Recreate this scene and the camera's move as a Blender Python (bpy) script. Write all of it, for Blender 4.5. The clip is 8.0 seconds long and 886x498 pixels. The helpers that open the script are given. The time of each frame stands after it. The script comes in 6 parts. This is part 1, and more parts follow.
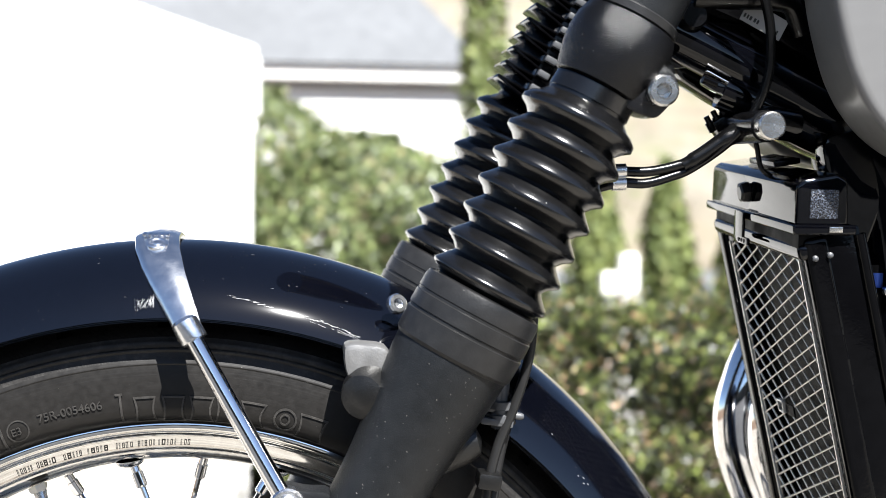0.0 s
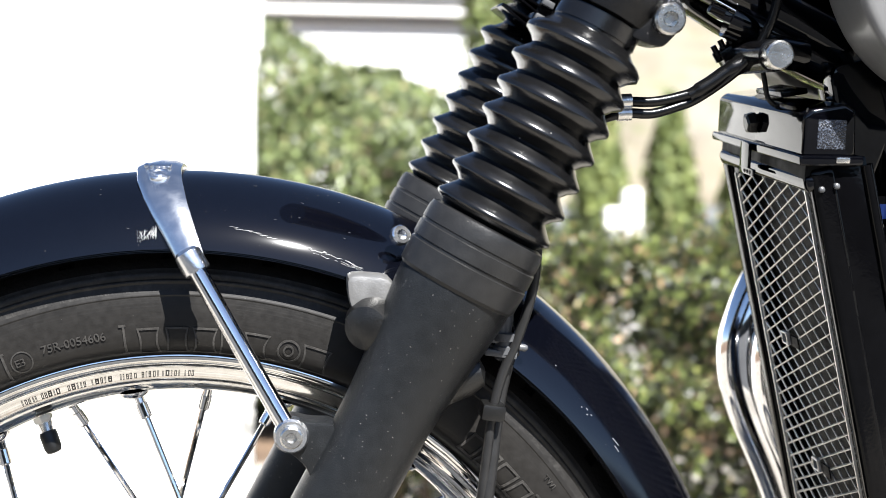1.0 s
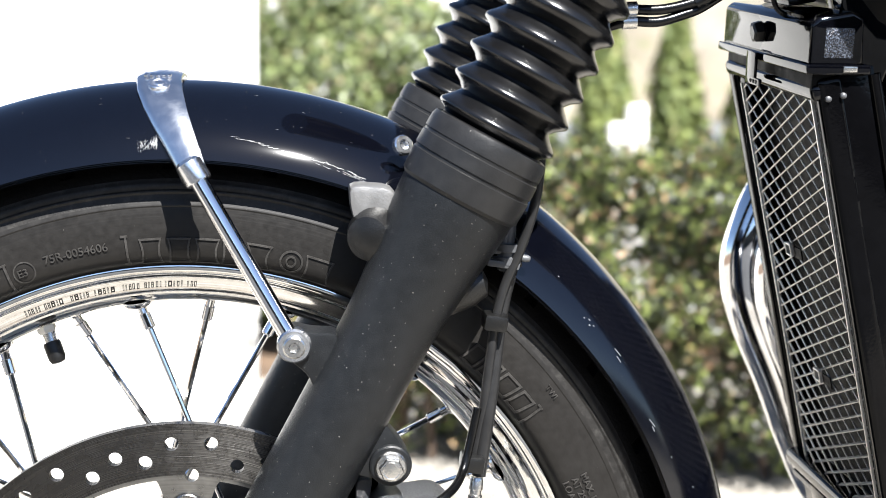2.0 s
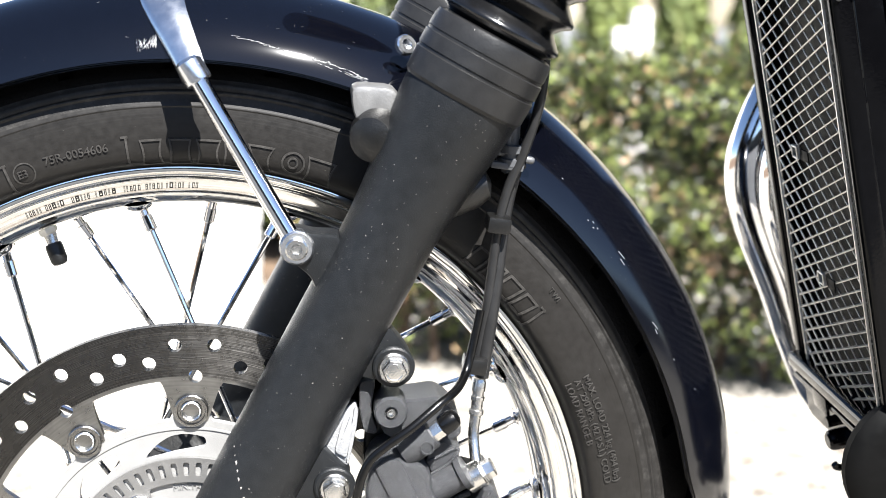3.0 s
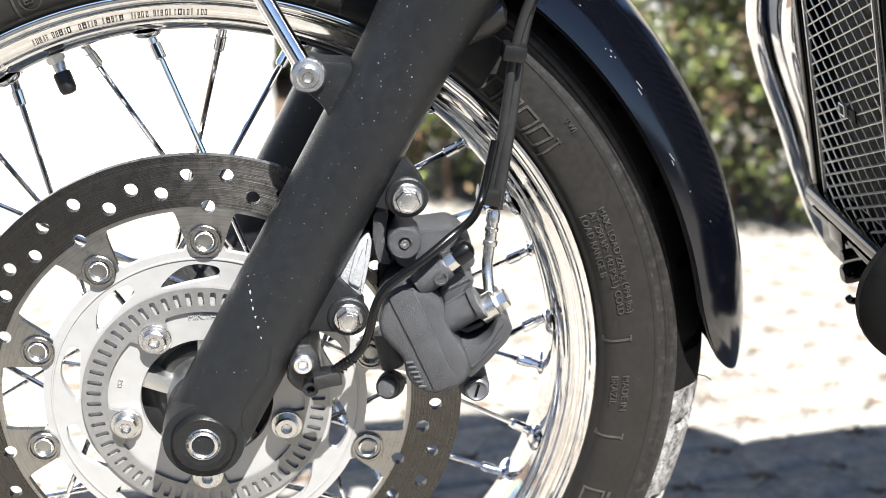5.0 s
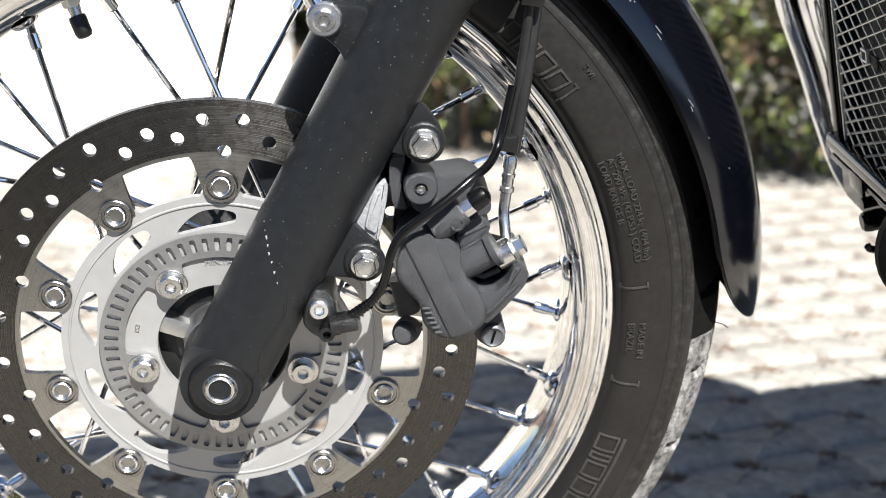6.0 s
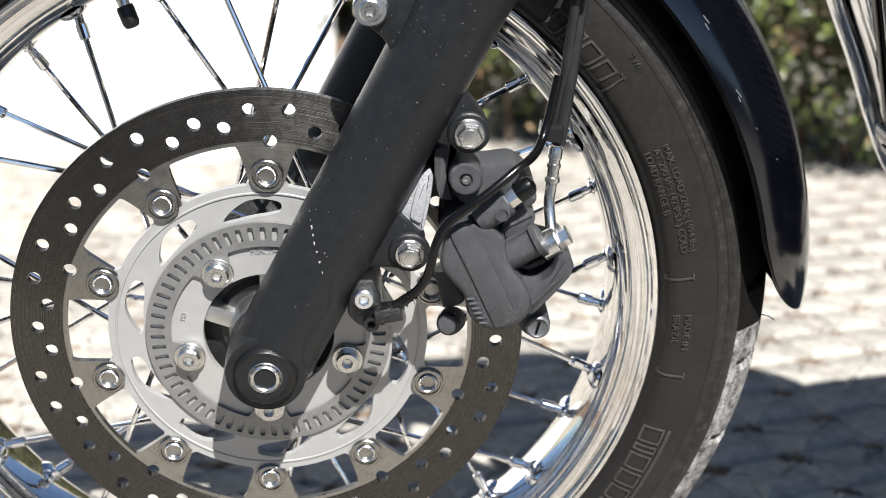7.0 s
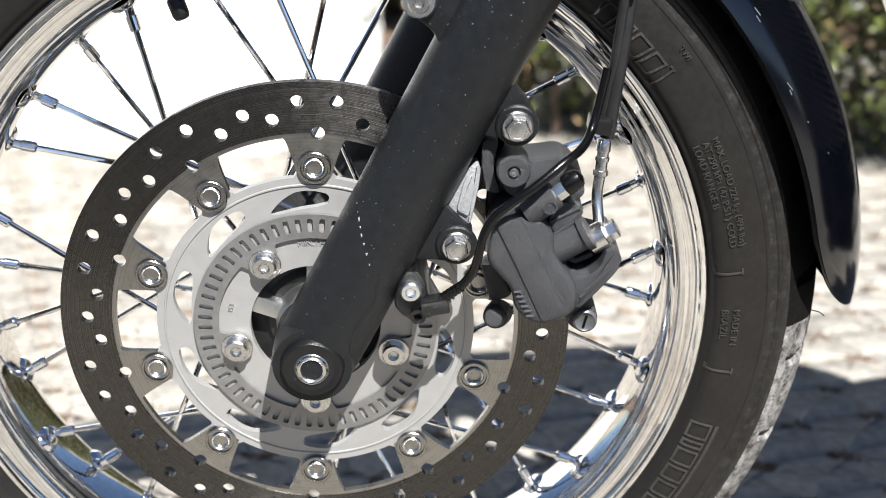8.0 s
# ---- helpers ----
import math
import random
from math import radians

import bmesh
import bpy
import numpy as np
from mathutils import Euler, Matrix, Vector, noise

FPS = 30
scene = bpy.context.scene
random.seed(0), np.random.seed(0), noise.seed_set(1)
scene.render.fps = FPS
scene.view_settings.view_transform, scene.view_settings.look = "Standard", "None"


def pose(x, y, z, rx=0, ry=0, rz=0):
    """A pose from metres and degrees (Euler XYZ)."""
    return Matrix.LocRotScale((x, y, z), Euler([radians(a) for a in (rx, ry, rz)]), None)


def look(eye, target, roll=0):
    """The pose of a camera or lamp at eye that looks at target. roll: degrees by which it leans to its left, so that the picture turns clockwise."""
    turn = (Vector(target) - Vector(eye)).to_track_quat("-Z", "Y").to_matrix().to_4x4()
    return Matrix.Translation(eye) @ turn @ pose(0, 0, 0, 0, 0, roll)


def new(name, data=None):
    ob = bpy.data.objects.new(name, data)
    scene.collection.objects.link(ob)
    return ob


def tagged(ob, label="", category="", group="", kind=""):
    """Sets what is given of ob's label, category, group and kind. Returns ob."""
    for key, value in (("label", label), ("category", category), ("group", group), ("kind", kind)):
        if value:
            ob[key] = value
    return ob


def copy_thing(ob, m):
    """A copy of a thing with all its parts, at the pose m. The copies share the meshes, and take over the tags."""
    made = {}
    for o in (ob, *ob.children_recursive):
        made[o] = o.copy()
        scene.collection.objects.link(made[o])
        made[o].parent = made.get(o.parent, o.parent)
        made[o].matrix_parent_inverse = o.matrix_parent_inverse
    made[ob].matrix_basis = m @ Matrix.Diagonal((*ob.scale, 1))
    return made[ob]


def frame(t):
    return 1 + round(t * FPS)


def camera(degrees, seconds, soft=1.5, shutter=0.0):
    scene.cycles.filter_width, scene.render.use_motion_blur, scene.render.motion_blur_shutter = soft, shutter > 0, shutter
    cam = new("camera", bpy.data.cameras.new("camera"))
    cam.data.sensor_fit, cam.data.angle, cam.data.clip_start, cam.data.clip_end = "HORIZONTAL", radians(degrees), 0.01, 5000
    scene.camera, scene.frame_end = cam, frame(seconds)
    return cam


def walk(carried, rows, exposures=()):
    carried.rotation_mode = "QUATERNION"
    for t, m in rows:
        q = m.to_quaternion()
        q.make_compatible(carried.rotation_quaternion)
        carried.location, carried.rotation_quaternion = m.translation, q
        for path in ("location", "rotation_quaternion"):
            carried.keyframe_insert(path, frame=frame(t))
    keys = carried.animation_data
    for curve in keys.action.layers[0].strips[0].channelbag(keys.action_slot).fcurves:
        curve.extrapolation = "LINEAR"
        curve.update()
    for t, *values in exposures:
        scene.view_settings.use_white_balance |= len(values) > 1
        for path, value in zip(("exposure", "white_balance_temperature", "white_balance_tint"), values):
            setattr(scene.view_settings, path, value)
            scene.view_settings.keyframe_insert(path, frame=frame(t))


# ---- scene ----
cam = camera(36.8, 8.0, soft=0.4)
LEAN = 8.0
# the motorcycle's own axes: x to its rear, z up in the plane of its front wheel, origin in the wheel's centre
STAND = pose(0, 0, 0.322, LEAN, 0, 0)
ROWS = [
    (0, (0.075, -0.819, 0.403), (0.283, 1.166, 0.268), 0.8),
    (0.5, (0.075, -0.816, 0.401), (0.28, 1.164, 0.213), 0.8),
    (1, (0.075, -0.815, 0.4), (0.279, 1.161, 0.169), 0.8),
    (1.5, (0.076, -0.814, 0.398), (0.277, 1.155, 0.104), 0.8),
    (3, (0.076, -0.808, 0.392), (0.27, 1.122, -0.099), 0.9),
    (3.5, (0.076, -0.806, 0.389), (0.264, 1.099, -0.189), 0.9),
    (4, (0.077, -0.804, 0.387), (0.249, 1.082, -0.256), 0.9),
    (4.5, (0.076, -0.803, 0.385), (0.249, 1.068, -0.299), 0.9),
    (5.8, (0.0779, -0.801, 0.3809), (0.2303, 1.04, -0.3935), 0.8),
    (6, (0.078, -0.801, 0.38), (0.219, 1.032, -0.406), 0.8),
    (6.5, (0.078, -0.801, 0.378), (0.184, 1.032, -0.414), 0.5),
    (7, (0.076, -0.8, 0.38), (0.155, 1.031, -0.421), 0.3),
    (7.5, (0.077, -0.8, 0.379), (0.123, 1.029, -0.429), 0.1),
    (8, (0.075, -0.799, 0.379), (0.086, 1.03, -0.431), -0.2),
]
walk(cam, [(t, STAND @ look(eye, target, roll)) for t, eye, target, roll in ROWS], exposures=[(0.0, 1.88), (1.0, 1.98), (1.5, 2.01), (3.0, 2.21), (3.5, 2.28), (4.5, 2.16), (6.0, 1.58), (8.0, 1.40)])
cam.data.dof.use_dof = True
cam.data.dof.focus_distance = 0.78
cam.data.dof.aperture_fstop = 7.0

# ---- world and sun ----
SUN = Vector((-0.30, 1.0, -1.2)).normalized()
world = bpy.data.worlds.new("world")
scene.world = world
world.use_nodes = True
sky = world.node_tree.nodes.new("ShaderNodeTexSky")
sky.sky_type = "NISHITA"
sky.sun_disc = False
sky.air_density, sky.dust_density, sky.ozone_density = 0.6, 0.2, 1.0
sky.sun_elevation = math.asin(-SUN.z)
sky.sun_rotation = math.atan2(-SUN.x, -SUN.y)
world.node_tree.links.new(sky.outputs[0], world.node_tree.nodes["Background"].inputs[0])
world.node_tree.nodes["Background"].inputs[1].default_value = 0.05
sun_data = bpy.data.lights.new("sun", "SUN")
sun_data.energy, sun_data.angle, sun_data.color = 5.0, radians(0.53), (1.0, 0.985, 0.96)
sun = new("sun", sun_data)
sun.matrix_world = look((0, 0, 0), SUN)


# ---- materials ----
def material(name, colour, rough=0.5, metal=0.0, spots=(), scale=60.0, vary=0.15, bump=0.0, bump_scale=200.0, coat=0.0, rough_vary=0.1, spec=0.5, rand=0.0, sub=0.0, patches=()):
    """A principled material with colour, roughness and relief varied at two scales in object space. spots: colour, scale, threshold of dust specks."""
    m = bpy.data.materials.new(name)
    m.use_nodes = True
    nt = m.node_tree
    b = nt.nodes["Principled BSDF"]
    N, K = nt.nodes.new, nt.links.new
    tc = N("ShaderNodeTexCoord")
    n1, n2 = N("ShaderNodeTexNoise"), N("ShaderNodeTexNoise")
    n1.inputs["Scale"].default_value, n1.inputs["Detail"].default_value = scale * 0.15, 3
    n2.inputs["Scale"].default_value, n2.inputs["Detail"].default_value = scale * 2.2, 4
    add = N("ShaderNodeMath")
    add.operation = "ADD"
    for n, k in ((n1, 0), (n2, 1)):
        K(tc.outputs["Object"], n.inputs["Vector"])
        K(n.outputs["Fac"], add.inputs[k])
    ramp = N("ShaderNodeMapRange")
    ramp.inputs["From Min"].default_value, ramp.inputs["From Max"].default_value = 0.7, 1.3
    ramp.inputs["To Min"].default_value, ramp.inputs["To Max"].default_value = 1 - vary, 1 + vary
    K(add.outputs[0], ramp.inputs["Value"])
    mul = N("ShaderNodeVectorMath")
    mul.operation = "SCALE"
    mul.inputs[0].default_value = colour
    K(ramp.outputs[0], mul.inputs["Scale"])
    col = mul.outputs[0]
    if rand:
        oi = N("ShaderNodeObjectInfo")
        mr = N("ShaderNodeMapRange")
        mr.inputs["To Min"].default_value, mr.inputs["To Max"].default_value = 1 - rand, 1 + rand
        K(oi.outputs["Random"], mr.inputs["Value"])
        mul2 = N("ShaderNodeVectorMath")
        mul2.operation = "SCALE"
        K(col, mul2.inputs[0])
        K(mr.outputs[0], mul2.inputs["Scale"])
        col = mul2.outputs[0]
    rr = N("ShaderNodeMapRange")
    rr.inputs["From Min"].default_value, rr.inputs["From Max"].default_value = 0.35, 0.65
    rr.inputs["To Min"].default_value, rr.inputs["To Max"].default_value = max(0.0, rough - rough_vary * rough), min(1.0, rough + rough_vary * rough)
    K(n2.outputs["Fac"], rr.inputs["Value"])
    rough_out = rr.outputs[0]
    for sc, sscale, thr, size in spots:
        v = N("ShaderNodeTexVoronoi")
        v.inputs["Scale"].default_value = sscale
        v.inputs["Randomness"].default_value = 1.0
        K(tc.outputs["Object"], v.inputs["Vector"])
        near = N("ShaderNodeMath")
        near.operation = "LESS_THAN"
        near.inputs[1].default_value = size
        K(v.outputs["Distance"], near.inputs[0])
        sep = N("ShaderNodeSeparateColor")
        K(v.outputs["Color"], sep.inputs[0])
        gate = N("ShaderNodeMath")
        gate.operation = "GREATER_THAN"
        gate.inputs[1].default_value = thr
        K(sep.outputs[0], gate.inputs[0])
        both = N("ShaderNodeMath")
        both.operation = "MULTIPLY"
        K(near.outputs[0], both.inputs[0])
        K(gate.outputs[0], both.inputs[1])
        half = N("ShaderNodeMath")
        half.operation = "MULTIPLY"
        K(both.outputs[0], half.inputs[0])
        K(sep.outputs[1], half.inputs[1])
        mix = N("ShaderNodeMix")
        mix.data_type = "RGBA"
        K(half.outputs[0], mix.inputs["Factor"])
        K(col, mix.inputs[6])
        mix.inputs[7].default_value = (*sc, 1)
        col = mix.outputs[2]
    for sc, sscale, low, high, amount in patches:
        pn = N("ShaderNodeTexNoise")
        pn.inputs["Scale"].default_value, pn.inputs["Detail"].default_value, pn.inputs["Roughness"].default_value = sscale, 6, 0.7
        K(tc.outputs["Object"], pn.inputs["Vector"])
        pr = N("ShaderNodeMapRange")
        pr.inputs["From Min"].default_value, pr.inputs["From Max"].default_value = low, high
        pr.inputs["To Max"].default_value = amount
        K(pn.outputs["Fac"], pr.inputs["Value"])
        mix = N("ShaderNodeMix")
        mix.data_type = "RGBA"
        K(pr.outputs[0], mix.inputs["Factor"])
        K(col, mix.inputs[6])
        mix.inputs[7].default_value = (*sc, 1)
        col = mix.outputs[2]
    K(col, b.inputs["Base Color"])
    K(rough_out, b.inputs["Roughness"])
    b.inputs["Metallic"].default_value = metal
    b.inputs["Coat Weight"].default_value = coat
    b.inputs["Coat Roughness"].default_value = 0.03
    b.inputs["Specular IOR Level"].default_value = spec
    if sub:
        b.inputs["Transmission Weight"].default_value = 0.0
        b.inputs["Subsurface Weight"].default_value = sub
        b.inputs["Subsurface Radius"].default_value = (0.004, 0.006, 0.002)
    if bump:
        n3 = N("ShaderNodeTexNoise")
        n3.inputs["Scale"].default_value, n3.inputs["Detail"].default_value = bump_scale, 3
        K(tc.outputs["Object"], n3.inputs["Vector"])
        bp = N("ShaderNodeBump")
        bp.inputs["Strength"].default_value = bump
        bp.inputs["Distance"].default_value = 0.001
        K(n3.outputs["Fac"], bp.inputs["Height"])
        K(bp.outputs[0], b.inputs["Normal"])
    return m


def leaf_material(name, dark, light, third, gloss=0.35, most=0.5, share=0.28):
    """Foliage whose single leaves differ in colour."""
    m = bpy.data.materials.new(name)
    m.use_nodes = True
    nt = m.node_tree
    b = nt.nodes["Principled BSDF"]
    geo = nt.nodes.new("ShaderNodeNewGeometry")
    ramp = nt.nodes.new("ShaderNodeValToRGB")
    el = ramp.color_ramp.elements
    el[0].position, el[0].color = 0.0, (*dark, 1)
    el[1].position, el[1].color = 0.9, (*light, 1)
    mid = el.new(most)
    mid.color = (*((1 - share) * p + share * q for p, q in zip(dark, light)), 1)
    e = el.new(0.97)
    e.color = (*third, 1)
    nt.links.new(geo.outputs["Random Per Island"], ramp.inputs[0])
    nt.links.new(ramp.outputs[0], b.inputs["Base Color"])
    b.inputs["Roughness"].default_value = gloss
    b.inputs["Subsurface Weight"].default_value = 0.0
    tr = nt.nodes.new("ShaderNodeBsdfTranslucent")
    nt.links.new(ramp.outputs[0], tr.inputs["Color"])
    mix = nt.nodes.new("ShaderNodeMixShader")
    mix.inputs[0].default_value = 0.14
    nt.links.new(b.outputs[0], mix.inputs[1])
    nt.links.new(tr.outputs[0], mix.inputs[2])
    nt.links.new(mix.outputs[0], nt.nodes["Material Output"].inputs["Surface"])
    return m


def turned_metal(name, colour, rough, ring_scale, strength, aniso, streak=0.45):
    """Metal that was turned or worn round the wheel's axle: fine concentric rings."""
    m = material(name, colour, rough, 1.0, vary=0.12, scale=80)
    nt = m.node_tree
    b = nt.nodes["Principled BSDF"]
    N, K = nt.nodes.new, nt.links.new
    tc, sep = N("ShaderNodeTexCoord"), N("ShaderNodeSeparateXYZ")
    K(tc.outputs["Object"], sep.inputs[0])
    flat = N("ShaderNodeCombineXYZ")
    K(sep.outputs["X"], flat.inputs[0])
    K(sep.outputs["Z"], flat.inputs[1])
    ln = N("ShaderNodeVectorMath")
    ln.operation = "LENGTH"
    K(flat.outputs[0], ln.inputs[0])
    nz = N("ShaderNodeTexNoise")
    nz.noise_dimensions = "1D"
    nz.inputs["Scale"].default_value, nz.inputs["Detail"].default_value = ring_scale, 4
    K(ln.outputs["Value"], nz.inputs["W"])
    bp = N("ShaderNodeBump")
    bp.inputs["Strength"].default_value, bp.inputs["Distance"].default_value = strength, 0.0004
    K(nz.outputs["Fac"], bp.inputs["Height"])
    K(bp.outputs[0], b.inputs["Normal"])
    b.inputs["Anisotropic"].default_value = aniso
    b.inputs["Anisotropic Rotation"].default_value = 0.25
    n4 = N("ShaderNodeTexNoise")
    n4.noise_dimensions = "1D"
    n4.inputs["Scale"].default_value, n4.inputs["Detail"].default_value = ring_scale * 1.1, 5
    K(ln.outputs["Value"], n4.inputs["W"])
    mr = N("ShaderNodeMapRange")
    mr.inputs["From Min"].default_value, mr.inputs["From Max"].default_value = 0.3, 0.7
    mr.inputs["To Min"].default_value, mr.inputs["To Max"].default_value = 1 - streak, 1 + streak
    K(n4.outputs["Fac"], mr.inputs["Value"])
    sc = N("ShaderNodeVectorMath")
    sc.operation = "SCALE"
    old = b.inputs["Base Color"].links[0].from_socket
    K(old, sc.inputs[0])
    K(mr.outputs[0], sc.inputs["Scale"])
    K(sc.outputs[0], b.inputs["Base Color"])
    tg = N("ShaderNodeTangent")
    tg.direction_type, tg.axis = "RADIAL", "Y"
    K(tg.outputs[0], b.inputs["Tangent"])
    return m


def add_rings(m, scale, strength, deep):
    """Fine relief in rings round the wheel's axle."""
    nt = m.node_tree
    N, K = nt.nodes.new, nt.links.new
    tc, flat, ln = N("ShaderNodeTexCoord"), N("ShaderNodeVectorMath"), N("ShaderNodeVectorMath")
    flat.operation, ln.operation = "MULTIPLY", "LENGTH"
    flat.inputs[1].default_value = (1, 0, 1)
    K(tc.outputs["Object"], flat.inputs[0])
    K(flat.outputs[0], ln.inputs[0])
    nz, bp = N("ShaderNodeTexNoise"), N("ShaderNodeBump")
    nz.noise_dimensions = "1D"
    nz.inputs["Scale"].default_value, nz.inputs["Detail"].default_value = scale, 4
    bp.inputs["Strength"].default_value, bp.inputs["Distance"].default_value = strength, deep
    K(ln.outputs["Value"], nz.inputs["W"])
    K(nz.outputs["Fac"], bp.inputs["Height"])
    K(bp.outputs[0], nt.nodes["Principled BSDF"].inputs["Normal"])


DUST = (0.45, 0.43, 0.40)
RUBBER = material("tyre_rubber", (0.0110, 0.0101, 0.0092), 0.43, vary=0.22, scale=110, bump=0.1, bump_scale=900, spec=0.26, spots=[(DUST, 300, 0.93, 0.06)], patches=[((0.018, 0.017, 0.016), 70, 0.52, 0.76, 0.5)])
add_rings(RUBBER, 420, 0.22, 0.0003)
# same rubber as the tyre, lightened to paint the sun on the raised edges
LETTER = material("edge_lit_raised_rubber", (0.033, 0.0312, 0.029), 0.35, vary=0.4, scale=200, spec=0.35)
SHOULDER = material("scuffed_shoulder_rubber", (0.0125, 0.0116, 0.0108), 0.5, vary=0.3, scale=140, bump=0.15, bump_scale=900, spec=0.25, patches=[((0.044, 0.042, 0.039), 130, 0.50, 0.70, 0.55), ((0.10, 0.098, 0.092), 420, 0.66, 0.72, 0.5)])
# weaker painted edge light, for the frames of the names
TAME = material("faintly_lit_raised_rubber", (0.016, 0.0153, 0.0146), 0.35, vary=0.3, scale=200, spec=0.3)
# near-black tread carries the mudguard's shade in its colour; the dusty one is sunlit
TREAD_SHADED = material("shaded_tread_rubber", (0.005, 0.0047, 0.0045), 0.8, vary=0.3, scale=90, bump=0.6, bump_scale=400, spec=0.06)
DUSTY_LIT = material("sunlit_dusty_tread_rubber", (0.030, 0.029, 0.028), 0.85, vary=0.4, scale=90, bump=0.7, bump_scale=400, spec=0.08, patches=[((0.30, 0.29, 0.28), 90, 0.36, 0.62, 0.9), ((0.02, 0.02, 0.02), 380, 0.58, 0.66, 0.8)])
GAITER = material("gaiter_rubber", (0.0036, 0.0036, 0.0038), 0.20, vary=0.2, bump=0.05, bump_scale=1200, spec=0.55, rough_vary=0.05, spots=[(DUST, 330, 0.95, 0.09)])
SATIN = material("satin_black_paint", (0.0092, 0.0100, 0.0110), 0.34, vary=0.18, bump=0.3, bump_scale=1500, spec=0.26, spots=[((0.42, 0.40, 0.38), 230, 0.90, 0.06), (DUST, 520, 0.74, 0.10)])
CRINKLE = material("crinkle_black_paint", (0.003, 0.003, 0.0034), 0.22, vary=0.15, bump=0.5, bump_scale=1700, spec=0.34, rough_vary=0.0, spots=[(DUST, 420, 0.9, 0.08)])
COLLAR = material("moulded_rubber_collar", (0.0135, 0.0135, 0.0138), 0.36, vary=0.2, bump=0.12, bump_scale=900, spec=0.3, spots=[(DUST, 300, 0.94, 0.09)])
GLOSS = material("gloss_black_paint", (0.0010, 0.0011, 0.0018), 0.04, vary=0.1, spec=0.36, rough_vary=0.5, spots=[(DUST, 330, 0.97, 0.05)])
GUARD = material("polished_black_enamel", (0.0010, 0.0012, 0.0024), 0.15, vary=0.1, spec=0.010, rough_vary=0.0, coat=1.0, spots=[(DUST, 330, 0.94, 0.06), (DUST, 700, 0.95, 0.07)])
def add_road_film(m, x0, x1, clean, dull):
    """A dull film of road dirt that grows towards the rear of the mudguard, broken up by noise."""
    nt = m.node_tree
    N, K = nt.nodes.new, nt.links.new
    tc, sp, nz, add, mr = N("ShaderNodeTexCoord"), N("ShaderNodeSeparateXYZ"), N("ShaderNodeTexNoise"), N("ShaderNodeMath"), N("ShaderNodeMapRange")
    nz.inputs["Scale"].default_value, nz.inputs["Detail"].default_value = 26, 4
    add.operation = "MULTIPLY_ADD"
    add.inputs[1].default_value = 0.08
    for a, v in ((1, x0 + 0.04), (2, x1 + 0.04), (3, clean), (4, dull)):
        mr.inputs[a].default_value = v
    K(tc.outputs["Object"], sp.inputs[0])
    K(tc.outputs["Object"], nz.inputs["Vector"])
    K(nz.outputs["Fac"], add.inputs[0])
    K(sp.outputs["X"], add.inputs[2])
    K(add.outputs[0], mr.inputs[0])
    K(mr.outputs[0], nt.nodes["Principled BSDF"].inputs["Coat Roughness"])


add_road_film(GUARD, 0.17, 0.25, 0.032, 0.15)
GUARD.node_tree.nodes["Principled BSDF"].inputs["Coat IOR"].default_value = 1.6
BLACK = material("black_steel", (0.003, 0.003, 0.0034), 0.18, vary=0.2, bump=0.08, bump_scale=700, spec=0.22, spots=[(DUST, 300, 0.96, 0.08)])
MATTE = material("black_enamel", (0.0014, 0.0014, 0.0017), 0.10, vary=0.2, bump=0.06, bump_scale=500, spec=0.14, rough_vary=0.05, spots=[(DUST, 300, 0.97, 0.06)])
HUBM = material("black_hub_casting", (0.012, 0.012, 0.012), 0.4, 0.0, vary=0.25, bump=0.25, bump_scale=600)
PLASTIC = material("black_plastic", (0.005, 0.005, 0.005), 0.35, vary=0.2, bump=0.2, bump_scale=900, spec=0.4)
HOSE = material("black_hose_rubber", (0.0022, 0.0022, 0.0023), 0.24, vary=0.2, bump=0.1, bump_scale=900, spec=0.32)
CHROME = material("chrome", (0.80, 0.80, 0.81), 0.05, 1.0, vary=0.04, rough_vary=0.5)
RIMC = turned_metal("chrome_rim", (0.82, 0.81, 0.79), 0.03, 420, 0.16, 0.0, 0.03)
WORN = material("chafed_black_plastic", (0.008, 0.009, 0.012), 0.22, vary=0.3, bump=0.8, bump_scale=900, patches=[((0.20, 0.23, 0.30), 1100, 0.50, 0.62, 0.45)])
DULL = material("dull_rivet_steel", (0.30, 0.29, 0.275), 0.24, 1.0, vary=0.2, bump=0.2, bump_scale=900)
STEEL = material("zinc_plated_steel", (0.62, 0.61, 0.59), 0.26, 1.0, vary=0.12, bump=0.15, bump_scale=900)
ALLOY = material("cast_alloy", (0.55, 0.55, 0.54), 0.38, 1.0, vary=0.1, bump=0.25, bump_scale=800)
BRIGHT = material("bright_machined_alloy", (0.33, 0.335, 0.345), 0.5, 0.3, vary=0.18, scale=200, bump=0.5, bump_scale=900)
SENSOR = material("grained_black_plastic", (0.003, 0.003, 0.0033), 0.24, vary=0.3, bump=1.0, bump_scale=1100, spec=0.6, spots=[(DUST, 900, 0.80, 0.16)])
POLISHED = material("polished_alloy", (0.80, 0.81, 0.83), 0.24, 1.0, vary=0.06, bump=0.06, bump_scale=500)
CARRIER = material("bead_blasted_grey_alloy", (0.32, 0.316, 0.308), 0.42, 0.35, vary=0.05, bump=0.12, bump_scale=1500)
DISC = turned_metal("worn_brake_disc", (0.088, 0.084, 0.079), 0.28, 2600, 0.40, 0.9, 0.9)
DISCIN = turned_metal("unworn_disc_steel", (0.33, 0.32, 0.30), 0.30, 500, 0.12, 0.3, 0.1)
ABSM = material("sensor_ring_steel", (0.22, 0.217, 0.212), 0.38, 0.6, vary=0.15, bump=0.15, bump_scale=900)
CALIPER = material("grey_cast_caliper", (0.031, 0.0322, 0.0352), 0.32, 0.0, vary=0.35, scale=400, bump=0.85, bump_scale=2600, spec=0.5)
